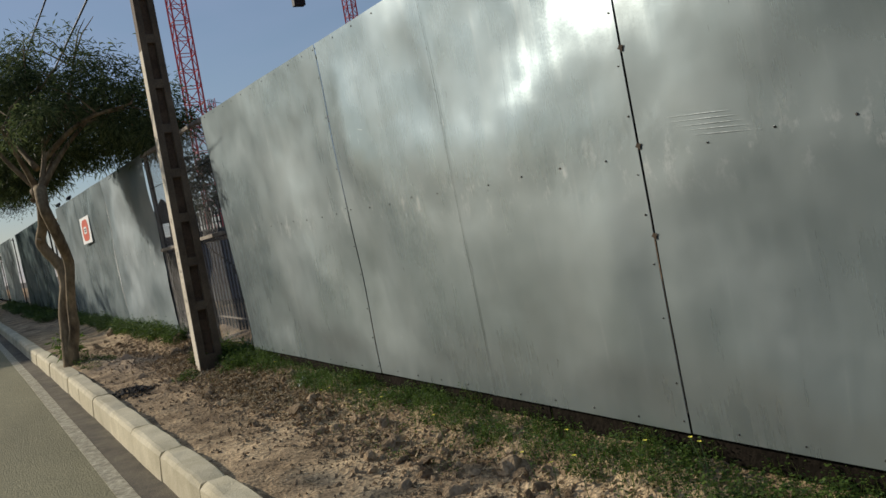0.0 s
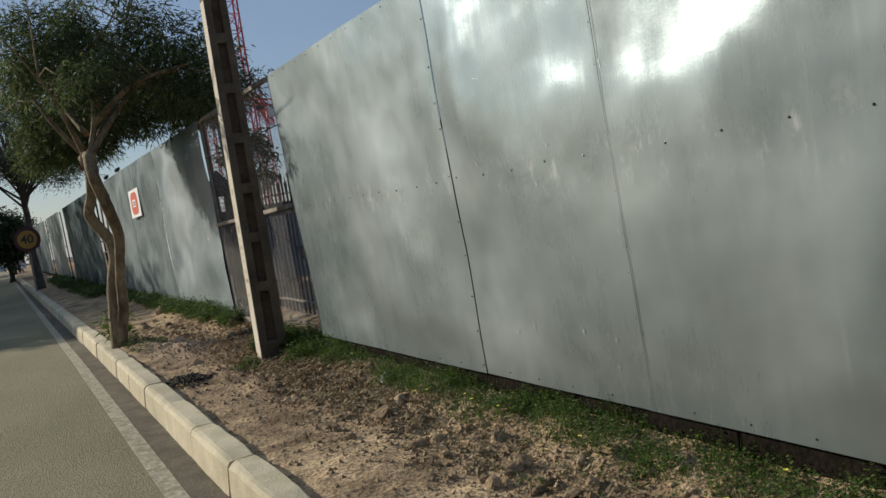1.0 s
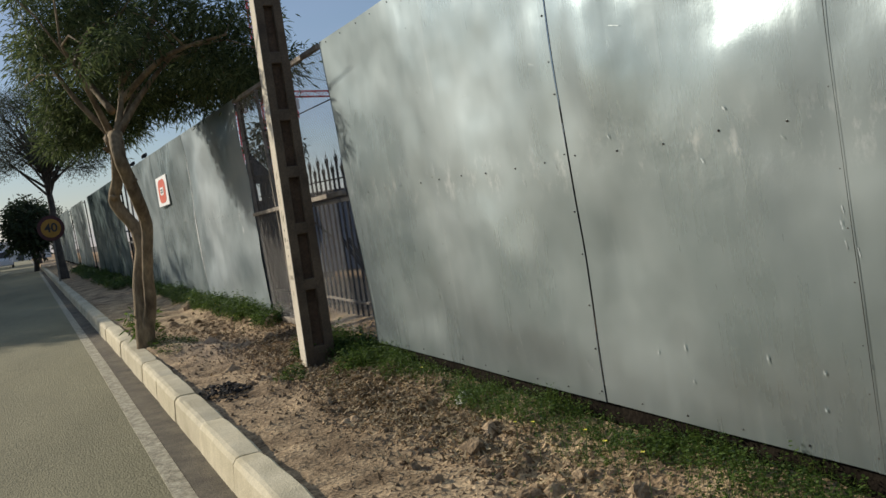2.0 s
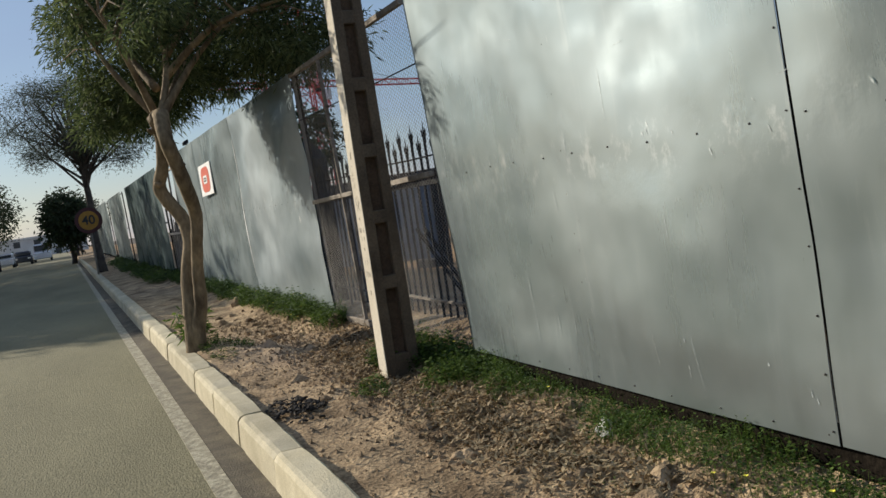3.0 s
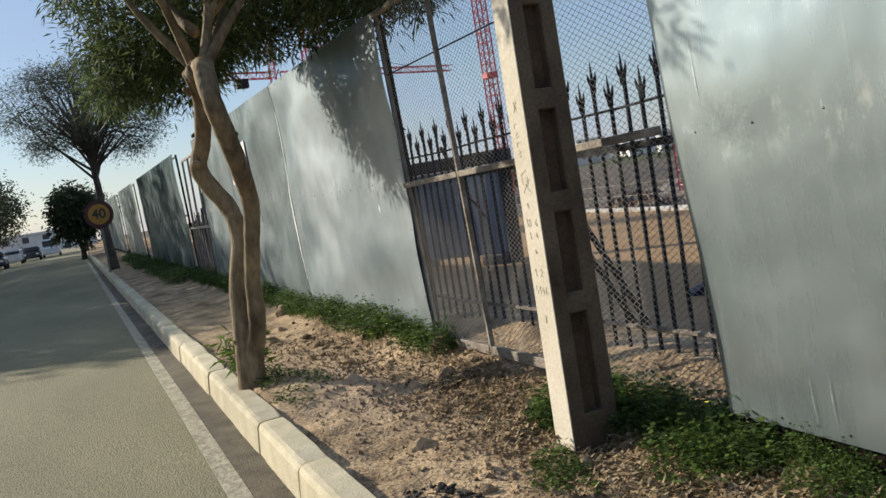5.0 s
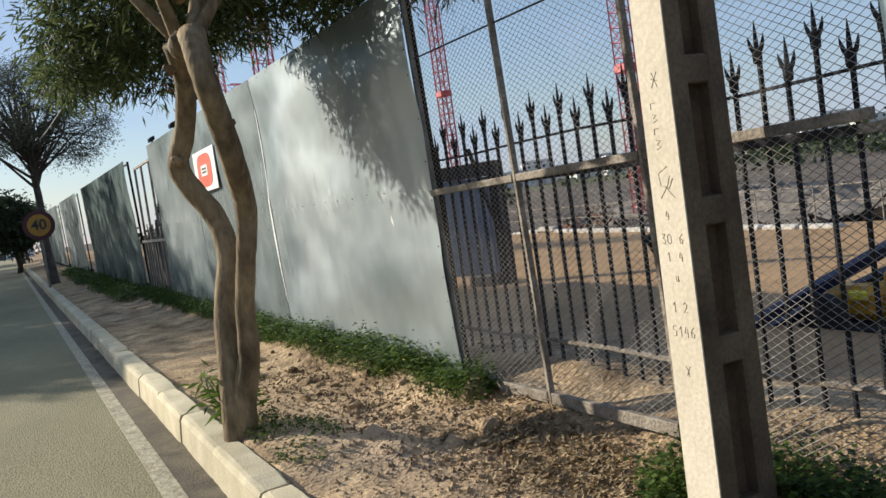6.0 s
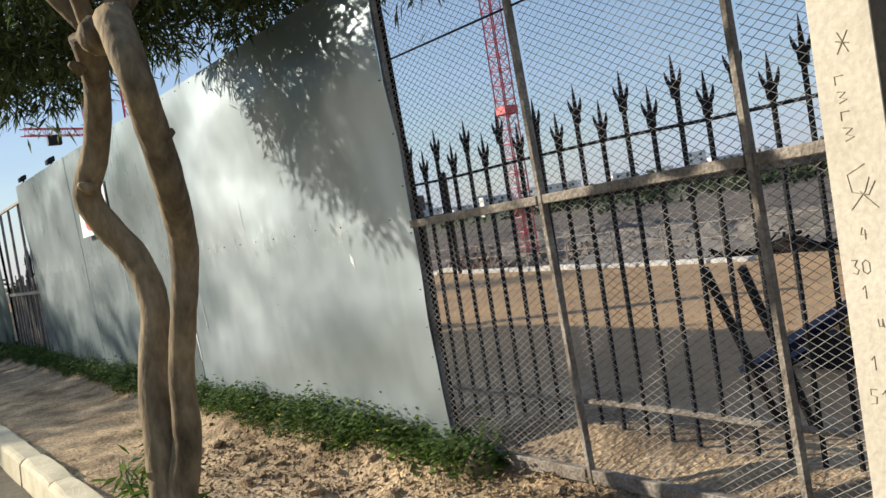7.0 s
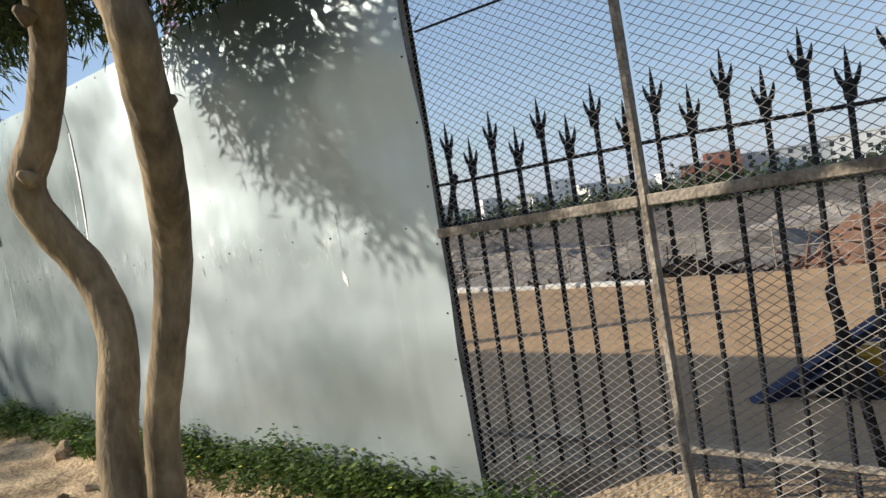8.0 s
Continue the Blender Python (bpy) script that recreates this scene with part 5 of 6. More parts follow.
def yard_edge():
    """White stone edging and pipe railing at the far side of the yard."""
    g = thing("stone_edging", (0, 0, 0), "white-painted stone edging round the yard", "edging")
    rnd = random.Random(3)
    bm0 = bx(-0.12, 0.12, -0.48, 0.48, 0, 0.15, 0.03)
    me = bpy.data.meshes.new("edging_stone")
    bm0.to_mesh(me)
    bm0.free()
    me.materials.append(M["wall"])
    for k in range(30):
        y = 18.6 + k * 1.0
        x = 14.0 + 0.9 * max(0, (y - 18) / 10) ** 1.3
        ob = new("edging_stone", me)
        ob.parent = g
        ob.location = (x, y, site(x, y) - 0.06 + rnd.uniform(-0.02, 0.02))
        ob.rotation_euler = (0, 0, rnd.uniform(-0.04, 0.04) - 0.09)
    r = thing("pipe_railing", (0, 0, 0), "pale pipe railing along the yard's edge", "railing")
    ys = [8.6 + 1.55 * k for k in range(22)]
    for y in ys:
        bm = bmesh.new()
        tube(bm, [(14.9, y, site(14.9, y) - 0.1), (14.9, y, site(14.9, y) + 0.78)], 0.018, 6)
        part("post", bm, M["rust"], r)
    for dz in (0.42, 0.75):
        bm = bmesh.new()
        tube(bm, [(14.9, y, site(14.9, y) + dz) for y in ys], 0.012, 5)
        part("rail", bm, M["rust"], r)


yard_edge()


def heap(name, x, y, rx, ry, h, material, seed, label, lumps=0, lump=0.3):
    rnd = random.Random(seed)
    z = site(x, y)
    n, m = 26, 18
    verts, faces = [], []
    for j in range(m + 1):
        for i in range(n):
            t, v = 2 * math.pi * i / n, j / m
            k = 1 + 0.3 * noise.noise(Vector((math.cos(t) * 2, math.sin(t) * 2, seed)))
            px, py = rx * v * k * math.cos(t), ry * v * k * math.sin(t)
            pz = h * (math.cos(v * math.pi) * 0.5 + 0.5) * (1 + 0.7 * noise.noise(Vector((px * 0.6, py * 0.6, seed)))) + 0.12 * h * noise.noise(Vector((px * 2, py * 2, seed))) - 0.15 * v
            verts.append((px, py, pz))
    for j in range(m):
        for i in range(n):
            faces.append((j * n + i, (j + 1) * n + i, (j + 1) * n + (i + 1) % n, j * n + (i + 1) % n))
    g = thing(name, (x, y, z), label, "heap")
    raw("mound", verts, faces, material, g)
    bm = bmesh.new()
    for _ in range(lumps):
        a, v = rnd.uniform(0, 6.28), rnd.random() ** 0.6
        c = Vector((rx * v * math.cos(a), ry * v * math.sin(a), h * (math.cos(v * math.pi) * 0.5 + 0.5)))
        d = Vector((rnd.uniform(-1, 1), rnd.uniform(-1, 1), rnd.uniform(-0.3, 0.5))).normalized()
        tube(bm, [c - d * lump, c + d * lump * rnd.uniform(1, 3)], lump * rnd.uniform(0.05, 0.14), 4)
    if lumps:
        tagged(part("loose_debris", bm, material, g), kind="stuff")
    return g


heap("scrap_heap", 21.0, 16.2, 3.0, 5.6, 1.9, M["scrap"], 4, "rust-brown heap of scrap metal", 260, 0.35)
heap("scrap_heap", 18.2, 20.5, 1.4, 3.6, 0.75, M["plinth"], 6, "dark pile of planks and bars", 120, 0.38)
heap("rubble_heap", 25, 33, 2.6, 9, 0.8, M["rubble"], 14, "low brown-grey bank of rubble", 200, 0.22)
heap("scrap_heap", 27, 24, 2.2, 7, 0.9, M["scrap"], 15, "low rust-brown heap of mixed scrap", 200, 0.25)
heap("rubble_heap", 24, 47, 3.0, 9, 1.0, M["rubble"], 16, "low brown-grey bank of rubble", 200, 0.25)
heap("rubble_heap", 38, 34, 7, 20, 1.7, M["rubble"], 8, "grey heap of broken stone", 200, 0.3)
heap("rubble_heap", 52, 60, 9, 26, 1.6, M["rubble"], 10, "grey heap of broken stone far off", 200, 0.35)
heap("rubble_heap", 60, 30, 9, 18, 2.0, M["rubble"], 12, "low grey bank of broken stone", 200, 0.35)
heap("scrap_heap", 30, 46, 3, 12, 1.0, M["scrap"], 14, "red-brown strip of stacked site material", 160, 0.4)


for k, (hx, hy, ha, hb, hh) in enumerate(((1.72, 11.35, 0.27, 0.15, 0.055), (2.02, 11.02, 0.22, 0.13, 0.05), (1.62, 9.9, 0.3, 0.22, 0.035), (1.9, 8.1, 0.2, 0.3, 0.035))):
    mound = heap("earth_mound", hx, hy, ha, hb, hh, M["earth"], 60 + k, "low trodden ridge of dry clay on the verge", 0)
    mound.location.z = ground(hx, hy) + 0.008


def rubble_field(name, material, seed, n, label):
    """Broken lumps strewn over the tipped ground behind the yard."""
    rnd = random.Random(seed)
    verts, faces = [], []
    for _ in range(n):
        x = 17.5 + 40 * rnd.random() ** 1.6
        y = rnd.uniform(8, 22 + x * 1.1)
        if noise.noise(Vector((x * 0.2, y * 0.12, seed))) < -0.05:
            continue
        r = rnd.uniform(0.10, 0.42) * (0.7 + x / 60)
        z = site(x, y)
        b = len(verts)
        for q in range(5):
            a = q * 1.257 + rnd.uniform(-0.4, 0.4)
            verts.append((x + r * math.cos(a) * rnd.uniform(0.6, 1.3), y + 1.8 * r * math.sin(a) * rnd.uniform(0.6, 1.3), z - 0.05))
        verts.append((x + rnd.uniform(-0.3, 0.3) * r, y + rnd.uniform(-0.5, 0.5) * r, z + r * rnd.uniform(0.4, 1.2)))
        verts.append((x + rnd.uniform(-0.3, 0.3) * r, y + rnd.uniform(-0.9, 0.9) * r, z + r * rnd.uniform(0.4, 1.1)))
        for q in range(5):
            faces.append((b + q, b + (q + 1) % 5, b + 5 + q % 2))
        faces.append((b + 1, b + 5, b + 6))
    tagged(raw(name, verts, faces, material), label, "rubble", kind="stuff")


rubble_field("rubble_field", M["rubble"], 51, 5200, "grey broken rubble strewn behind the yard")
rubble_field("scrap_field", M["scrap"], 52, 2000, "dark rusty scrap strewn behind the yard")


# ---- far trees and town ----
def far_wood():
    rnd = random.Random(77)
    cl = []
    for k in range(900):
        a = radians(rnd.uniform(8, 88))
        d = rnd.uniform(170, 300)
        x, y = d * math.sin(a), d * math.cos(a)
        if noise.noise(Vector((x * 0.012, y * 0.012, 5))) < -0.12:
            continue
        z = site(x, y)
        for _ in range(2):
            cl.append(((x + rnd.uniform(-2, 2), y + rnd.uniform(-2, 2), z + rnd.uniform(0.3, 3.0)), rnd.uniform(0.6, 1.3)))
    w = leaf_cloud("far_wood", cl, 12, 1.5, 0.55, M["leaf_far"], None, 5, 0.0, 3.2)
    tagged(w, "dark belt of scrub and trees beyond the site", "trees", kind="stuff")


far_wood()


def house(w, d, h, floors, material, label, group, brickwork=False):
    g = thing("house", (0, 0, 0), label, "house", group)
    part("wall", bx(-w / 2, w / 2, -d / 2, d / 2, -3, h, 0.05), material, g)
    part("roof", bx(-w / 2 - 0.2, w / 2 + 0.2, -d / 2 - 0.2, d / 2 + 0.2, h + 0.003, h + 0.5), M["plaster"], g)
    n = max(2, int(d / 4))
    for f in range(floors):
        z = h * (f + 0.35) / floors
        for k in range(n):
            y = -d / 2 + d * (k + 0.5) / n
            part("window", bx(-w / 2 - 0.06, -w / 2 + 0.2, y - 0.7, y + 0.7, z, z + 1.4), M["pane"], g)
    return g


def town():
    rnd = random.Random(41)
    protos = [house(12, 16, 9, 3, M["plaster"], "distant white flat-roofed house on the skyline", "houses on the skyline"),
              house(14, 26, 7, 2, M["plaster"], "distant long pale house on the skyline", "houses on the skyline"),
              house(10, 11, 12, 4, M["plaster"], "distant tall white house on the skyline", "houses on the skyline")]
    for i, p in enumerate(protos):
        a = radians(33 + 9 * i)
        p.matrix_basis = pose(520 * math.sin(a), 520 * math.cos(a), 3.0, 0, 0, -math.degrees(a) + 90)
    for k in range(64):
        a = radians(27 + 0.95 * k + rnd.uniform(-0.3, 0.3))
        d = rnd.uniform(430, 640)
        copy_thing(protos[k % 3], pose(d * math.sin(a), d * math.cos(a), rnd.uniform(-3.5, 1.5), 0, 0, 90 - math.degrees(a) + rnd.uniform(-25, 25)))
    for (az, d, w, l, h, m, lab, z) in ((60.2, 300, 14, 9, 7.5, M["brick"], "distant red-brick block on the skyline", 0.2), (61.9, 310, 14, 12, 10.5, M["brick"], "distant red-brick tower block on the skyline", 0.2), (65.5, 320, 14, 34, 8.5, M["plaster"], "distant long white terrace on the skyline", 0.2), (71, 320, 14, 36, 9.5, M["plaster"], "distant long white terrace on the skyline", 0.5)):
        hh = house(w, l, h, 3, m, lab, "blocks on the skyline")
        a = radians(az)
        hh.matrix_basis = pose(d * math.sin(a), 9 + d * math.cos(a), z, 0, 0, 90 - az)


town()


# ---- street end ----
def car(x, y, material, label, van=False):
    g = thing("parked_van" if van else "parked_car", (x, y, grade(y)), label, "van" if van else "car", "vehicles far along the street")
    h = 2.0 if van else 1.42
    w = 0.92 if van else 0.85
    body = bx(-w, w, -2.1, 2.1, 0.28, 0.95 if not van else 1.1, 0.12)
    part("body", body, material, g)
    bm = bx(-w + 0.08, w - 0.08, -1.2 if not van else -1.5, 1.5, 0.9 if not van else 1.05, h, 0.15)
    part("roof", bm, material, g)
    part("windscreen", bx(-w + 0.16, w - 0.16, -1.235 if not van else -1.535, -1.203 if not van else -1.503, 1.02 if not van else 1.2, h - 0.16), M["pane"], g)
    for sx in (-1, 1):
        part("headlight", bx(sx * w * 0.72 - 0.13, sx * w * 0.72 + 0.13, -2.13, -2.103, 0.62, 0.76), M["white"], g)
        for yy in (-1.35, 1.35):
            bm = bmesh.new()
            bmesh.ops.create_cone(bm, cap_ends=True, segments=18, radius1=0.31, radius2=0.31, depth=0.2)
            bmesh.ops.rotate(bm, verts=bm.verts, cent=(0, 0, 0), matrix=Matrix.Rotation(radians(90), 3, "Y"))
            bmesh.ops.translate(bm, verts=bm.verts, vec=(sx * (w - 0.08), yy, 0.31))
            part("wheel", bm, M["tyre"], g)


car(-2.2, 112, M["car_white"], "white van far along the street", True)
car(-3.9, 104, M["car_dark"], "dark car parked far along the street")
car(-5.3, 98, M["car_white"], "pale car parked far along the street")
car(-5.7, 82, M["car_dark"], "dark car parked at the far kerb")
hs = house(9, 22, 5.2, 2, M["plaster"], "pale low building at the street's end", "")
hs.matrix_basis = pose(-5.5, 235, -0.5, 0, 0, 90)
tagged(hs, category="building")


def reed_screen():
    g = thing("reed_screen", (2.56, 22.15, 0.45), "brown reed screen under bare posts in a far gap", "screen")
    rnd = random.Random(14)
    for k in range(30):
        y = 0.05 + 0.1 * k
        h = 1.15 + rnd.uniform(-0.12, 0.25)
        part("reed_slat", bx(-0.01 + rnd.uniform(-0.01, 0.01), 0.012, y, y + rnd.uniform(0.05, 0.09), 0, h, 0.003), M["dark_bark"] if k % 3 else M["rust"], g)
    for y in (0.1, 1.1, 2.1, 2.95):
        part("upright", bx(0.02, 0.06, y - 0.02, y + 0.02, -0.1, 2.45), M["rust"], g)
    part("top_rail", bx(0.02, 0.06, 0.12, 2.93, 2.452, 2.49), M["rust"], g)
    part("middle_rail", bx(-0.03, -0.012, 0.05, 3.0, 1.0, 1.05), M["wire"], g)


reed_screen()


# ---- verge: weeds, litter, stones ----
def weeds(name, spots, seed, label, size=0.022, hmax=0.14, material=None):
    """Low clover: stalks with three-leaf heads, as one growth."""
    rnd = random.Random(seed)
    verts, faces = [], []
    for (x, y, r, n, hm) in spots:
        for _ in range(n):
            a, q = rnd.uniform(0, 6.283), r * math.sqrt(rnd.random())
            px, py = x + 0.55 * q * math.cos(a), y + q * math.sin(a)
            if px < KERB_B + 0.02:
                continue
            pz = ground(px, py)
            h = hm * rnd.uniform(0.25, 1.0) * (1 - 0.5 * q / r)
            lean = Vector((rnd.uniform(-0.5, 0.4), rnd.uniform(-0.4, 0.4), 1)).normalized()
            top = Vector((px, py, pz)) + lean * h
            # stalk
            k = len(verts)
            verts += [(px - 0.0015, py, pz - 0.01), (px + 0.0015, py, pz - 0.01), tuple(top)]
            faces.append((k, k + 1, k + 2))
            s = size * rnd.uniform(0.6, 1.3)
            for j in range(rnd.choice((2, 3, 3))):
                t = rnd.uniform(0, 6.283)
                d = Vector((math.cos(t), math.sin(t), rnd.uniform(-0.5, 0.6))).normalized()
                w = d.cross(Vector((rnd.uniform(-0.4, 0.4), rnd.uniform(-0.4, 0.4), 1))).normalized()
                base = top - Vector((0, 0, rnd.uniform(0, 0.5) * h))
                k = len(verts)
                verts += [tuple(base), tuple(base + d * s * 0.7 + w * s * 0.5), tuple(base + d * s * 1.25), tuple(base + d * s * 0.7 - w * s * 0.5)]
                faces.append((k, k + 1, k + 2, k + 3))
    return tagged(raw(name, verts, faces, material or M["weed"]), label, "weeds", kind="stuff")


def weed_spots(seed, y0, y1, step, x0, x1, n, r, hm, gate=lambda y: 1.0):
    rnd = random.Random(seed)
    out = []
    y = y0
    while y < y1:
        k = gate(y) * (0.22 + 1.35 * max(0, 0.42 + noise.noise(Vector((y * 1.3, seed, 0)))))
        if k > 0.15:
            out.append((rnd.uniform(x0, x1), y + rnd.uniform(-0.05, 0.05), r * rnd.uniform(0.7, 1.3), int(n * k), hm * rnd.uniform(0.6, 1.2) * (0.6 + 0.4 * k)))
        y += step
    return out


weeds("weed_strip", weed_spots(1, 0.6, 8.9, 0.05, 2.30, 2.56, 95, 0.19, 0.19), 11, "green clover weeds under the near hoarding", 0.0125)
weeds("weed_strip", weed_spots(2, 8.3, 9.6, 0.05, 2.2, 2.55, 90, 0.22, 0.30), 12, "dark leafy weeds round the pole's foot", 0.024)
weeds("weed_strip", weed_spots(3, 11.4, 25, 0.07, 2.33, 2.52, 84, 0.20, 0.33), 13, "bright green clover along the streaked hoarding", 0.027)
weeds("weed_strip", weed_spots(4, 25, 48, 0.2, 2.0, 2.45, 50, 0.4, 0.35), 14, "pale green weeds far along the verge", 0.05)
weeds("weed_tuft", [(1.32, 12.0, 0.3, 160, 0.16), (1.55, 11.75, 0.25, 90, 0.1), (1.95, 9.05, 0.2, 130, 0.14), (1.85, 8.85, 0.2, 60, 0.1), (1.3, 11.4, 0.25, 60, 0.06)], 15, "low grass tufts at the tree's and pole's foot", 0.02, material=M["weed"])
weeds("weed_sprinkle", weed_spots(6, 1.5, 8.8, 0.09, 1.95, 2.25, 16, 0.3, 0.06), 16, "thin creeping weeds on the clay", 0.010)


def shrub():
    g = thing("oleander_shoot", (1.22, 12.32, ground(1.22, 12.3)), "young leafy shoot at the tree's foot", "plant")
    rnd = random.Random(9)
    cl = []
    for k in range(7):
        a = rnd.uniform(0, 6.28)
        e = Vector((0.13 * math.cos(a) - 0.05, 0.16 * math.sin(a), rnd.uniform(0.2, 0.48)))
        bm = bmesh.new()
        tube(bm, [(0, 0, -0.02), e * 0.5, e], [0.006, 0.005, 0.003], 5)
        part("shoot", bm, M["stem"], g)
        for u in (0.5, 0.75, 1.0):
            cl.append((e * u, 0.5))
    leaf_cloud("leaves", cl, 22, 0.10, 0.012, M["weed"], g, 6, -0.3, 0.12)


shrub()


def flower(x, y, h, group="yellow flowers in the weeds"):
    z = ground(x, y)
    rnd = random.Random(int(x * 1000 + y * 100))
    g = thing("wild_flower", (x, y, z), "small yellow wild flower on a thin stalk", "flower", group)
    bm = bmesh.new()
    top = Vector((rnd.uniform(-0.07, 0.02), rnd.uniform(-0.06, 0.06), h))
    tube(bm, [(0, 0, -0.01), top * 0.6 + Vector((0.01, 0, 0)), top], 0.0022, 4)
    part("stalk", bm, M["stem"], g)
    bm = bmesh.new()
    for k in range(5):
        a = 1.2566 * k
        d = Vector((math.cos(a), math.sin(a), 0.35)).normalized()
        s = Vector((-math.sin(a), math.cos(a), 0)) * 0.008
        vs = [bm.verts.new(top + q) for q in (Vector((0, 0, 0)), d * 0.007 + s * 0.6, d * 0.012, d * 0.007 - s * 0.6)]
        bm.faces.new(vs)
    part("petals", bm, M["flower"], g)


rf = random.Random(21)
flower(2.27, 2.32, 0.30)
for k in range(26):
    yy = rf.uniform(1.6, 8.5) if k < 14 else rf.uniform(11.6, 15.5)
    flower(rf.uniform(2.12, 2.42), yy, rf.uniform(0.12, 0.24))


def stone_mesh(seed, rough):
    bm = bmesh.new()
    bmesh.ops.create_icosphere(bm, subdivisions=2, radius=1.0)
    for v in bm.verts:
        n1 = noise.noise(v.co * 1.3 + Vector((seed, 0, 0)))
        v.co *= 1 + rough * n1 + 0.16 * noise.noise(v.co * 3.1 + Vector((0, seed, 0)))
        v.co.z *= 0.68
    for k in range(9):
        rnd = random.Random(seed * 10 + k)
        nrm = Vector((rnd.uniform(-1, 1), rnd.uniform(-1, 1), rnd.uniform(-0.2, 1))).normalized()
        for v in bm.verts:
            d = v.co.dot(nrm) - 0.52
            if d > 0:
                v.co -= nrm * d
    me = bpy.data.meshes.new("stone")
    bm.to_mesh(me)
    bm.free()
    me.materials.append(M["rock"])
    return me


def stones():
    rnd = random.Random(33)
    meshes = [stone_mesh(s, 0.5) for s in range(9)]

    def lay(x, y, r, label, mi=None):
        ob = new("stone", meshes[rnd.randrange(9)] if mi is None else meshes[mi])
        ob.location = (x, y, ground(x, y) + r * 0.22)
        ob.scale = (r * rnd.uniform(0.8, 1.2), r * rnd.uniform(0.8, 1.3), r * rnd.uniform(0.7, 1.1))
        ob.rotation_euler = (rnd.uniform(-0.4, 0.4), rnd.uniform(-0.4, 0.4), rnd.uniform(0, 6.28))
        tagged(ob, label, "stone", "clay lumps and stones on the verge")

    for (x, y, r) in ((2.02, 6.05, 0.085), (2.08, 4.6, 0.06), (2.02, 3.05, 0.07), (1.86, 3.6, 0.07), (2.12, 4.1, 0.05), (2.2, 5.0, 0.06), (2.25, 11.0, 0.10), (2.0, 6.5, 0.06), (1.9, 5.4, 0.055), (1.72, 2.9, 0.08), (1.75, 14.1, 0.09), (1.95, 13.2, 0.06), (2.14, 7.45, 0.08), (2.18, 6.2, 0.08), (2.42, 11.4, 0.12), (2.2, 3.55, 0.06), (2.24, 15.8, 0.12)):
        lay(x, y, r, "large brown clay lump on trodden earth")
    pale = stone_mesh(60, 0.6)
    pale.materials.clear()
    pale.materials.append(M["plaster"])
    ob = new("stone", pale)
    ob.location, ob.scale = (2.36, 6.84, ground(2.36, 6.84) + 0.02), (0.07, 0.09, 0.05)
    tagged(ob, "pale lump of broken plaster in the weeds", "stone")
    for k in range(330):
        y = rnd.uniform(1.8, 9.5) if k < 260 else rnd.uniform(9.5, 15)
        x = min(2.4, max(1.3, rnd.gauss(2.02, 0.17)))
        lay(x, y, rnd.choice((0.014, 0.018, 0.022, 0.026, 0.03, 0.036, 0.048)) * rnd.uniform(0.8, 1.2), "small brown clay lump on trodden earth")


stones()


def grit():
    """Crumbs of clay too small to count."""
    rnd = random.Random(17)
    verts, faces = [], []
    for k in range(15000):
        y = rnd.uniform(1.2, 14)
        x = rnd.uniform(1.2, 2.5) if rnd.random() < 0.22 else min(2.5, max(1.2, rnd.gauss(1.98, 0.22)))
        r = rnd.uniform(0.003, 0.011) if k % 5 else rnd.uniform(0.011, 0.022)
        z = ground(x, y)
        b = len(verts)
        a = rnd.uniform(0, 6.28)
        for j in range(3):
            verts.append((x + r * math.cos(a + 2.09 * j) * rnd.uniform(0.7, 1.4), y + r * math.sin(a + 2.09 * j) * rnd.uniform(0.7, 1.4), z - 0.003))
        verts.append((x + rnd.uniform(-0.3, 0.3) * r, y, z + r * rnd.uniform(0.6, 1.2)))
        faces += [(b, b + 1, b + 3), (b + 1, b + 2, b + 3), (b + 2, b, b + 3)]
    tagged(raw("clay_crumbs", verts, faces, M["rock"]), "loose clay crumbs and grit on the verge", "grit", kind="stuff")


grit()


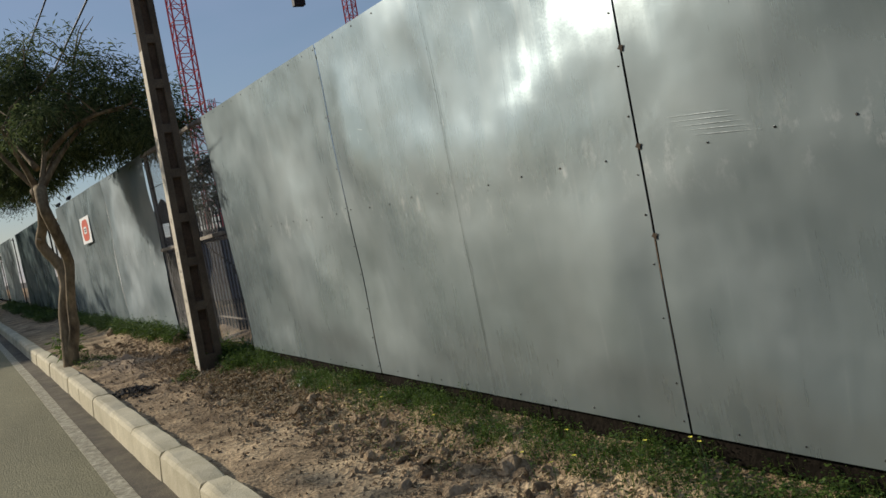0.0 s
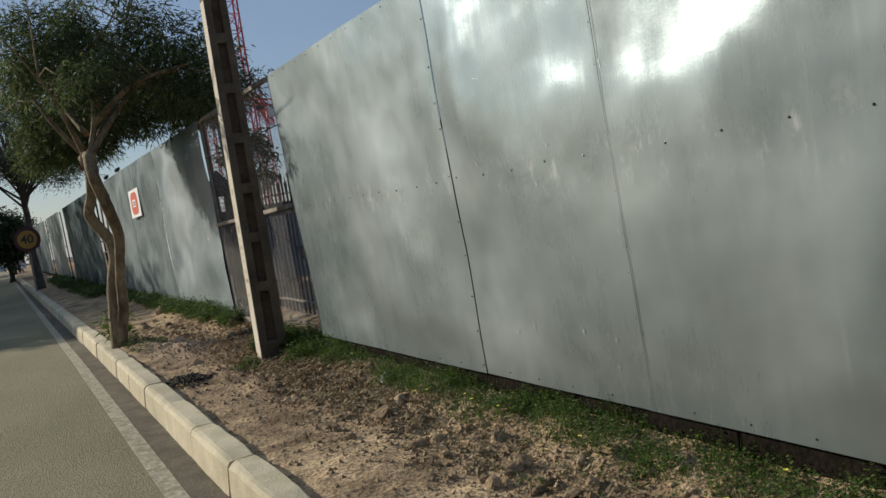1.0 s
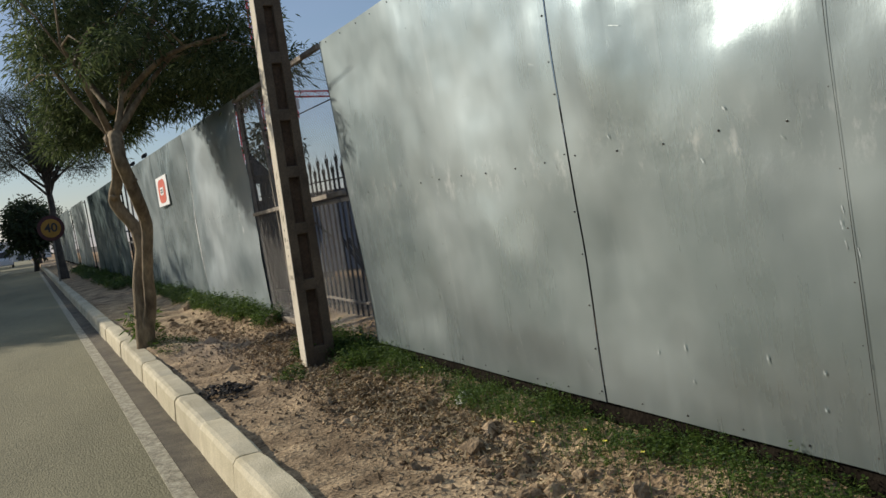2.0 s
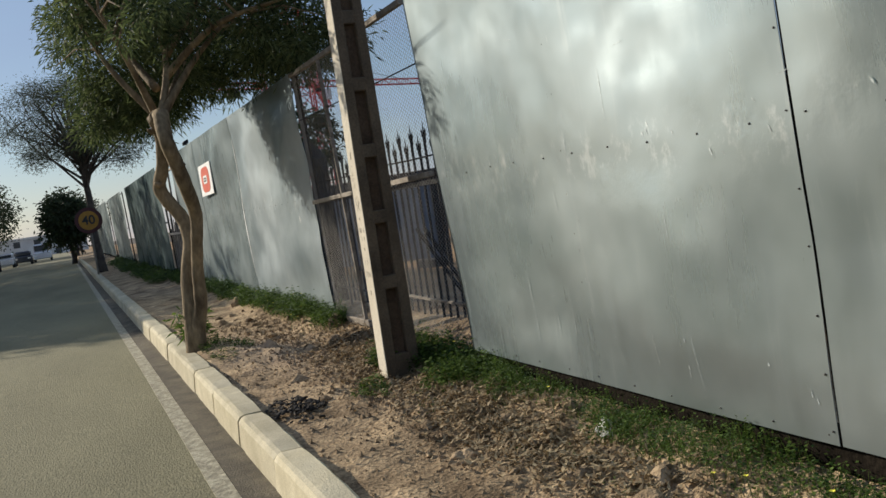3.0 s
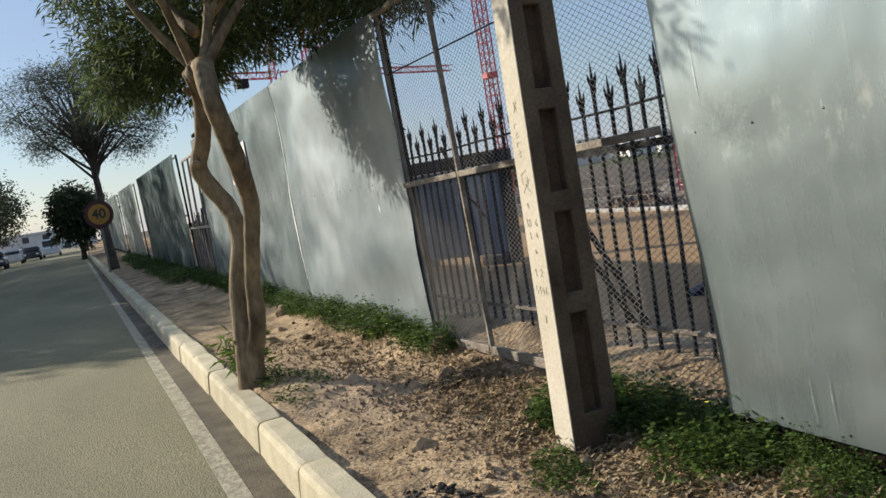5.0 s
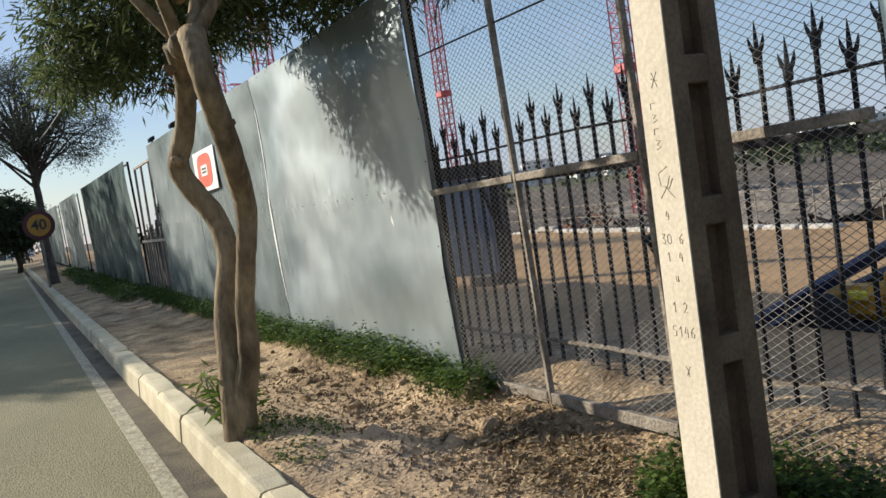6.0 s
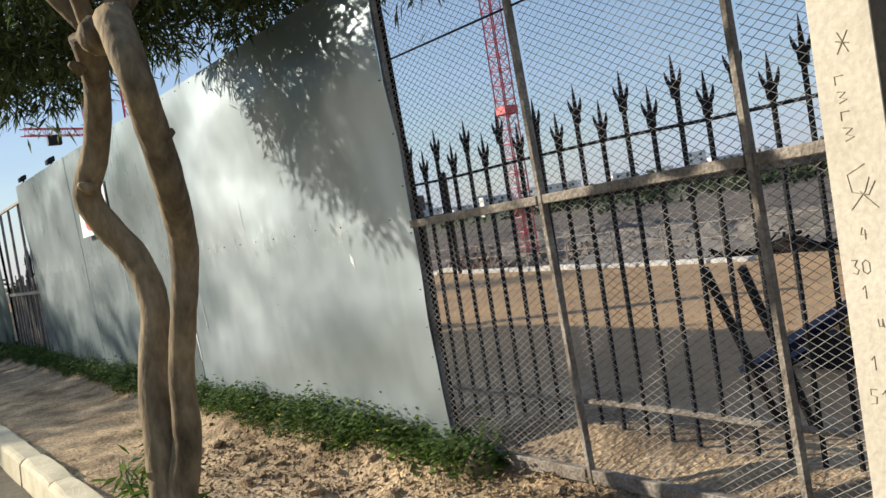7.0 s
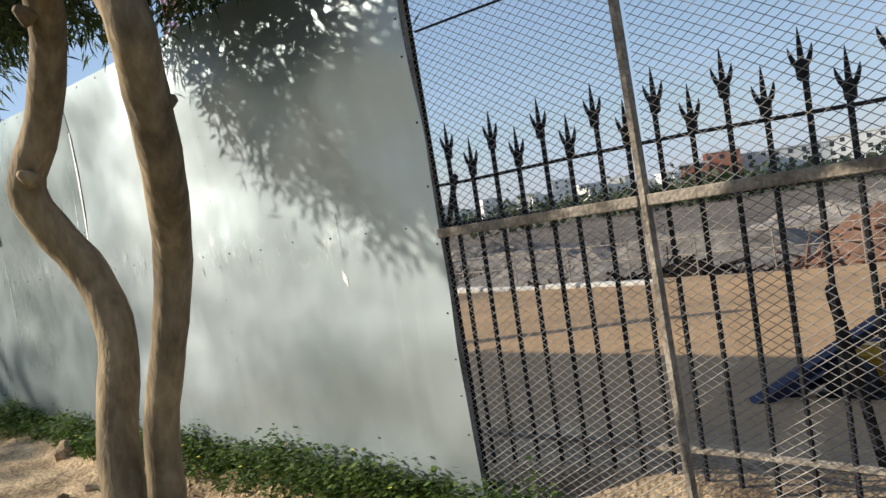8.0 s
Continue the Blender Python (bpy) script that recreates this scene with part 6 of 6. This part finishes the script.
def litter(name, spots, seed, label, material, size=0.055):
    """Curled dry leaves lying loose."""
    rnd = random.Random(seed)
    verts, faces = [], []
    for (x0, y0, rx, ry, n) in spots:
        for _ in range(n):
            x, y = x0 + rnd.gauss(0, rx), y0 + rnd.gauss(0, ry)
            if x < KERB_B + 0.02 or (x > 2.9):
                continue
            L, W = size * rnd.uniform(0.6, 1.5), size * rnd.uniform(0.10, 0.24)
            a = rnd.uniform(0, 6.283)
            d, s = Vector((math.cos(a), math.sin(a), rnd.uniform(-0.25, 0.35))), Vector((-math.sin(a), math.cos(a), rnd.uniform(-0.35, 0.35)))
            c = Vector((x, y, ground(x, y) + 0.006 + rnd.random() * 0.03))
            k = len(verts)
            curl = Vector((0, 0, L * rnd.uniform(0.0, 0.38)))
            verts += [tuple(c - d * L * 0.5 + curl), tuple(c + s * W), tuple(c + d * L * 0.5 + curl), tuple(c - s * W)]
            faces += [(k, k + 1, k + 3), (k + 1, k + 2, k + 3)]
    tagged(raw(name, verts, faces, material), label, "leaf litter", kind="stuff")


litter("leaf_litter", [(2.24, 10.2, 0.15, 0.7, 2000), (2.08, 9.6, 0.17, 0.5, 800), (2.06, 7.2, 0.14, 0.7, 2600), (2.2, 5.2, 0.12, 1.5, 900), (2.3, 8.2, 0.12, 0.5, 700), (2.2, 8.3, 0.15, 0.5, 350), (1.75, 10.2, 0.3, 1.6, 120), (1.85, 6.0, 0.25, 2.2, 160), (2.2, 12.4, 0.2, 0.8, 120), (2.7, 9.2, 0.12, 0.4, 250)], 19, "dry curled brown leaves on the ground", M["dry"], 0.05)


def compost():
    """A dark clump of rotted leaves by the kerb."""
    g = heap("compost_heap", 1.36, 8.95, 0.19, 0.40, 0.05, M["char"], 22, "black clump of rotted leaves by the kerb", 60, 0.02)
    g.location.z = ground(1.36, 8.95) - 0.005
    rnd = random.Random(90)
    ms = []
    for s in range(3):
        me = stone_mesh(40 + s, 0.7)
        me.materials.clear()
        me.materials.append(M["char"])
        ms.append(me)
    for k in range(95):
        a, v = rnd.uniform(0, 6.28), rnd.random() ** 0.6
        ob = new("dark_clod", ms[k % 3])
        ob.parent = g
        r = rnd.uniform(0.010, 0.027)
        ob.location = (0.19 * v * math.cos(a), 0.40 * v * math.sin(a), 0.04 * (1 - v) + 0.008)
        ob.scale = (r, r * rnd.uniform(0.8, 1.6), r * rnd.uniform(0.5, 0.9))
        ob.rotation_euler = (rnd.uniform(-0.5, 0.5), rnd.uniform(-0.5, 0.5), rnd.uniform(0, 6.28))


compost()
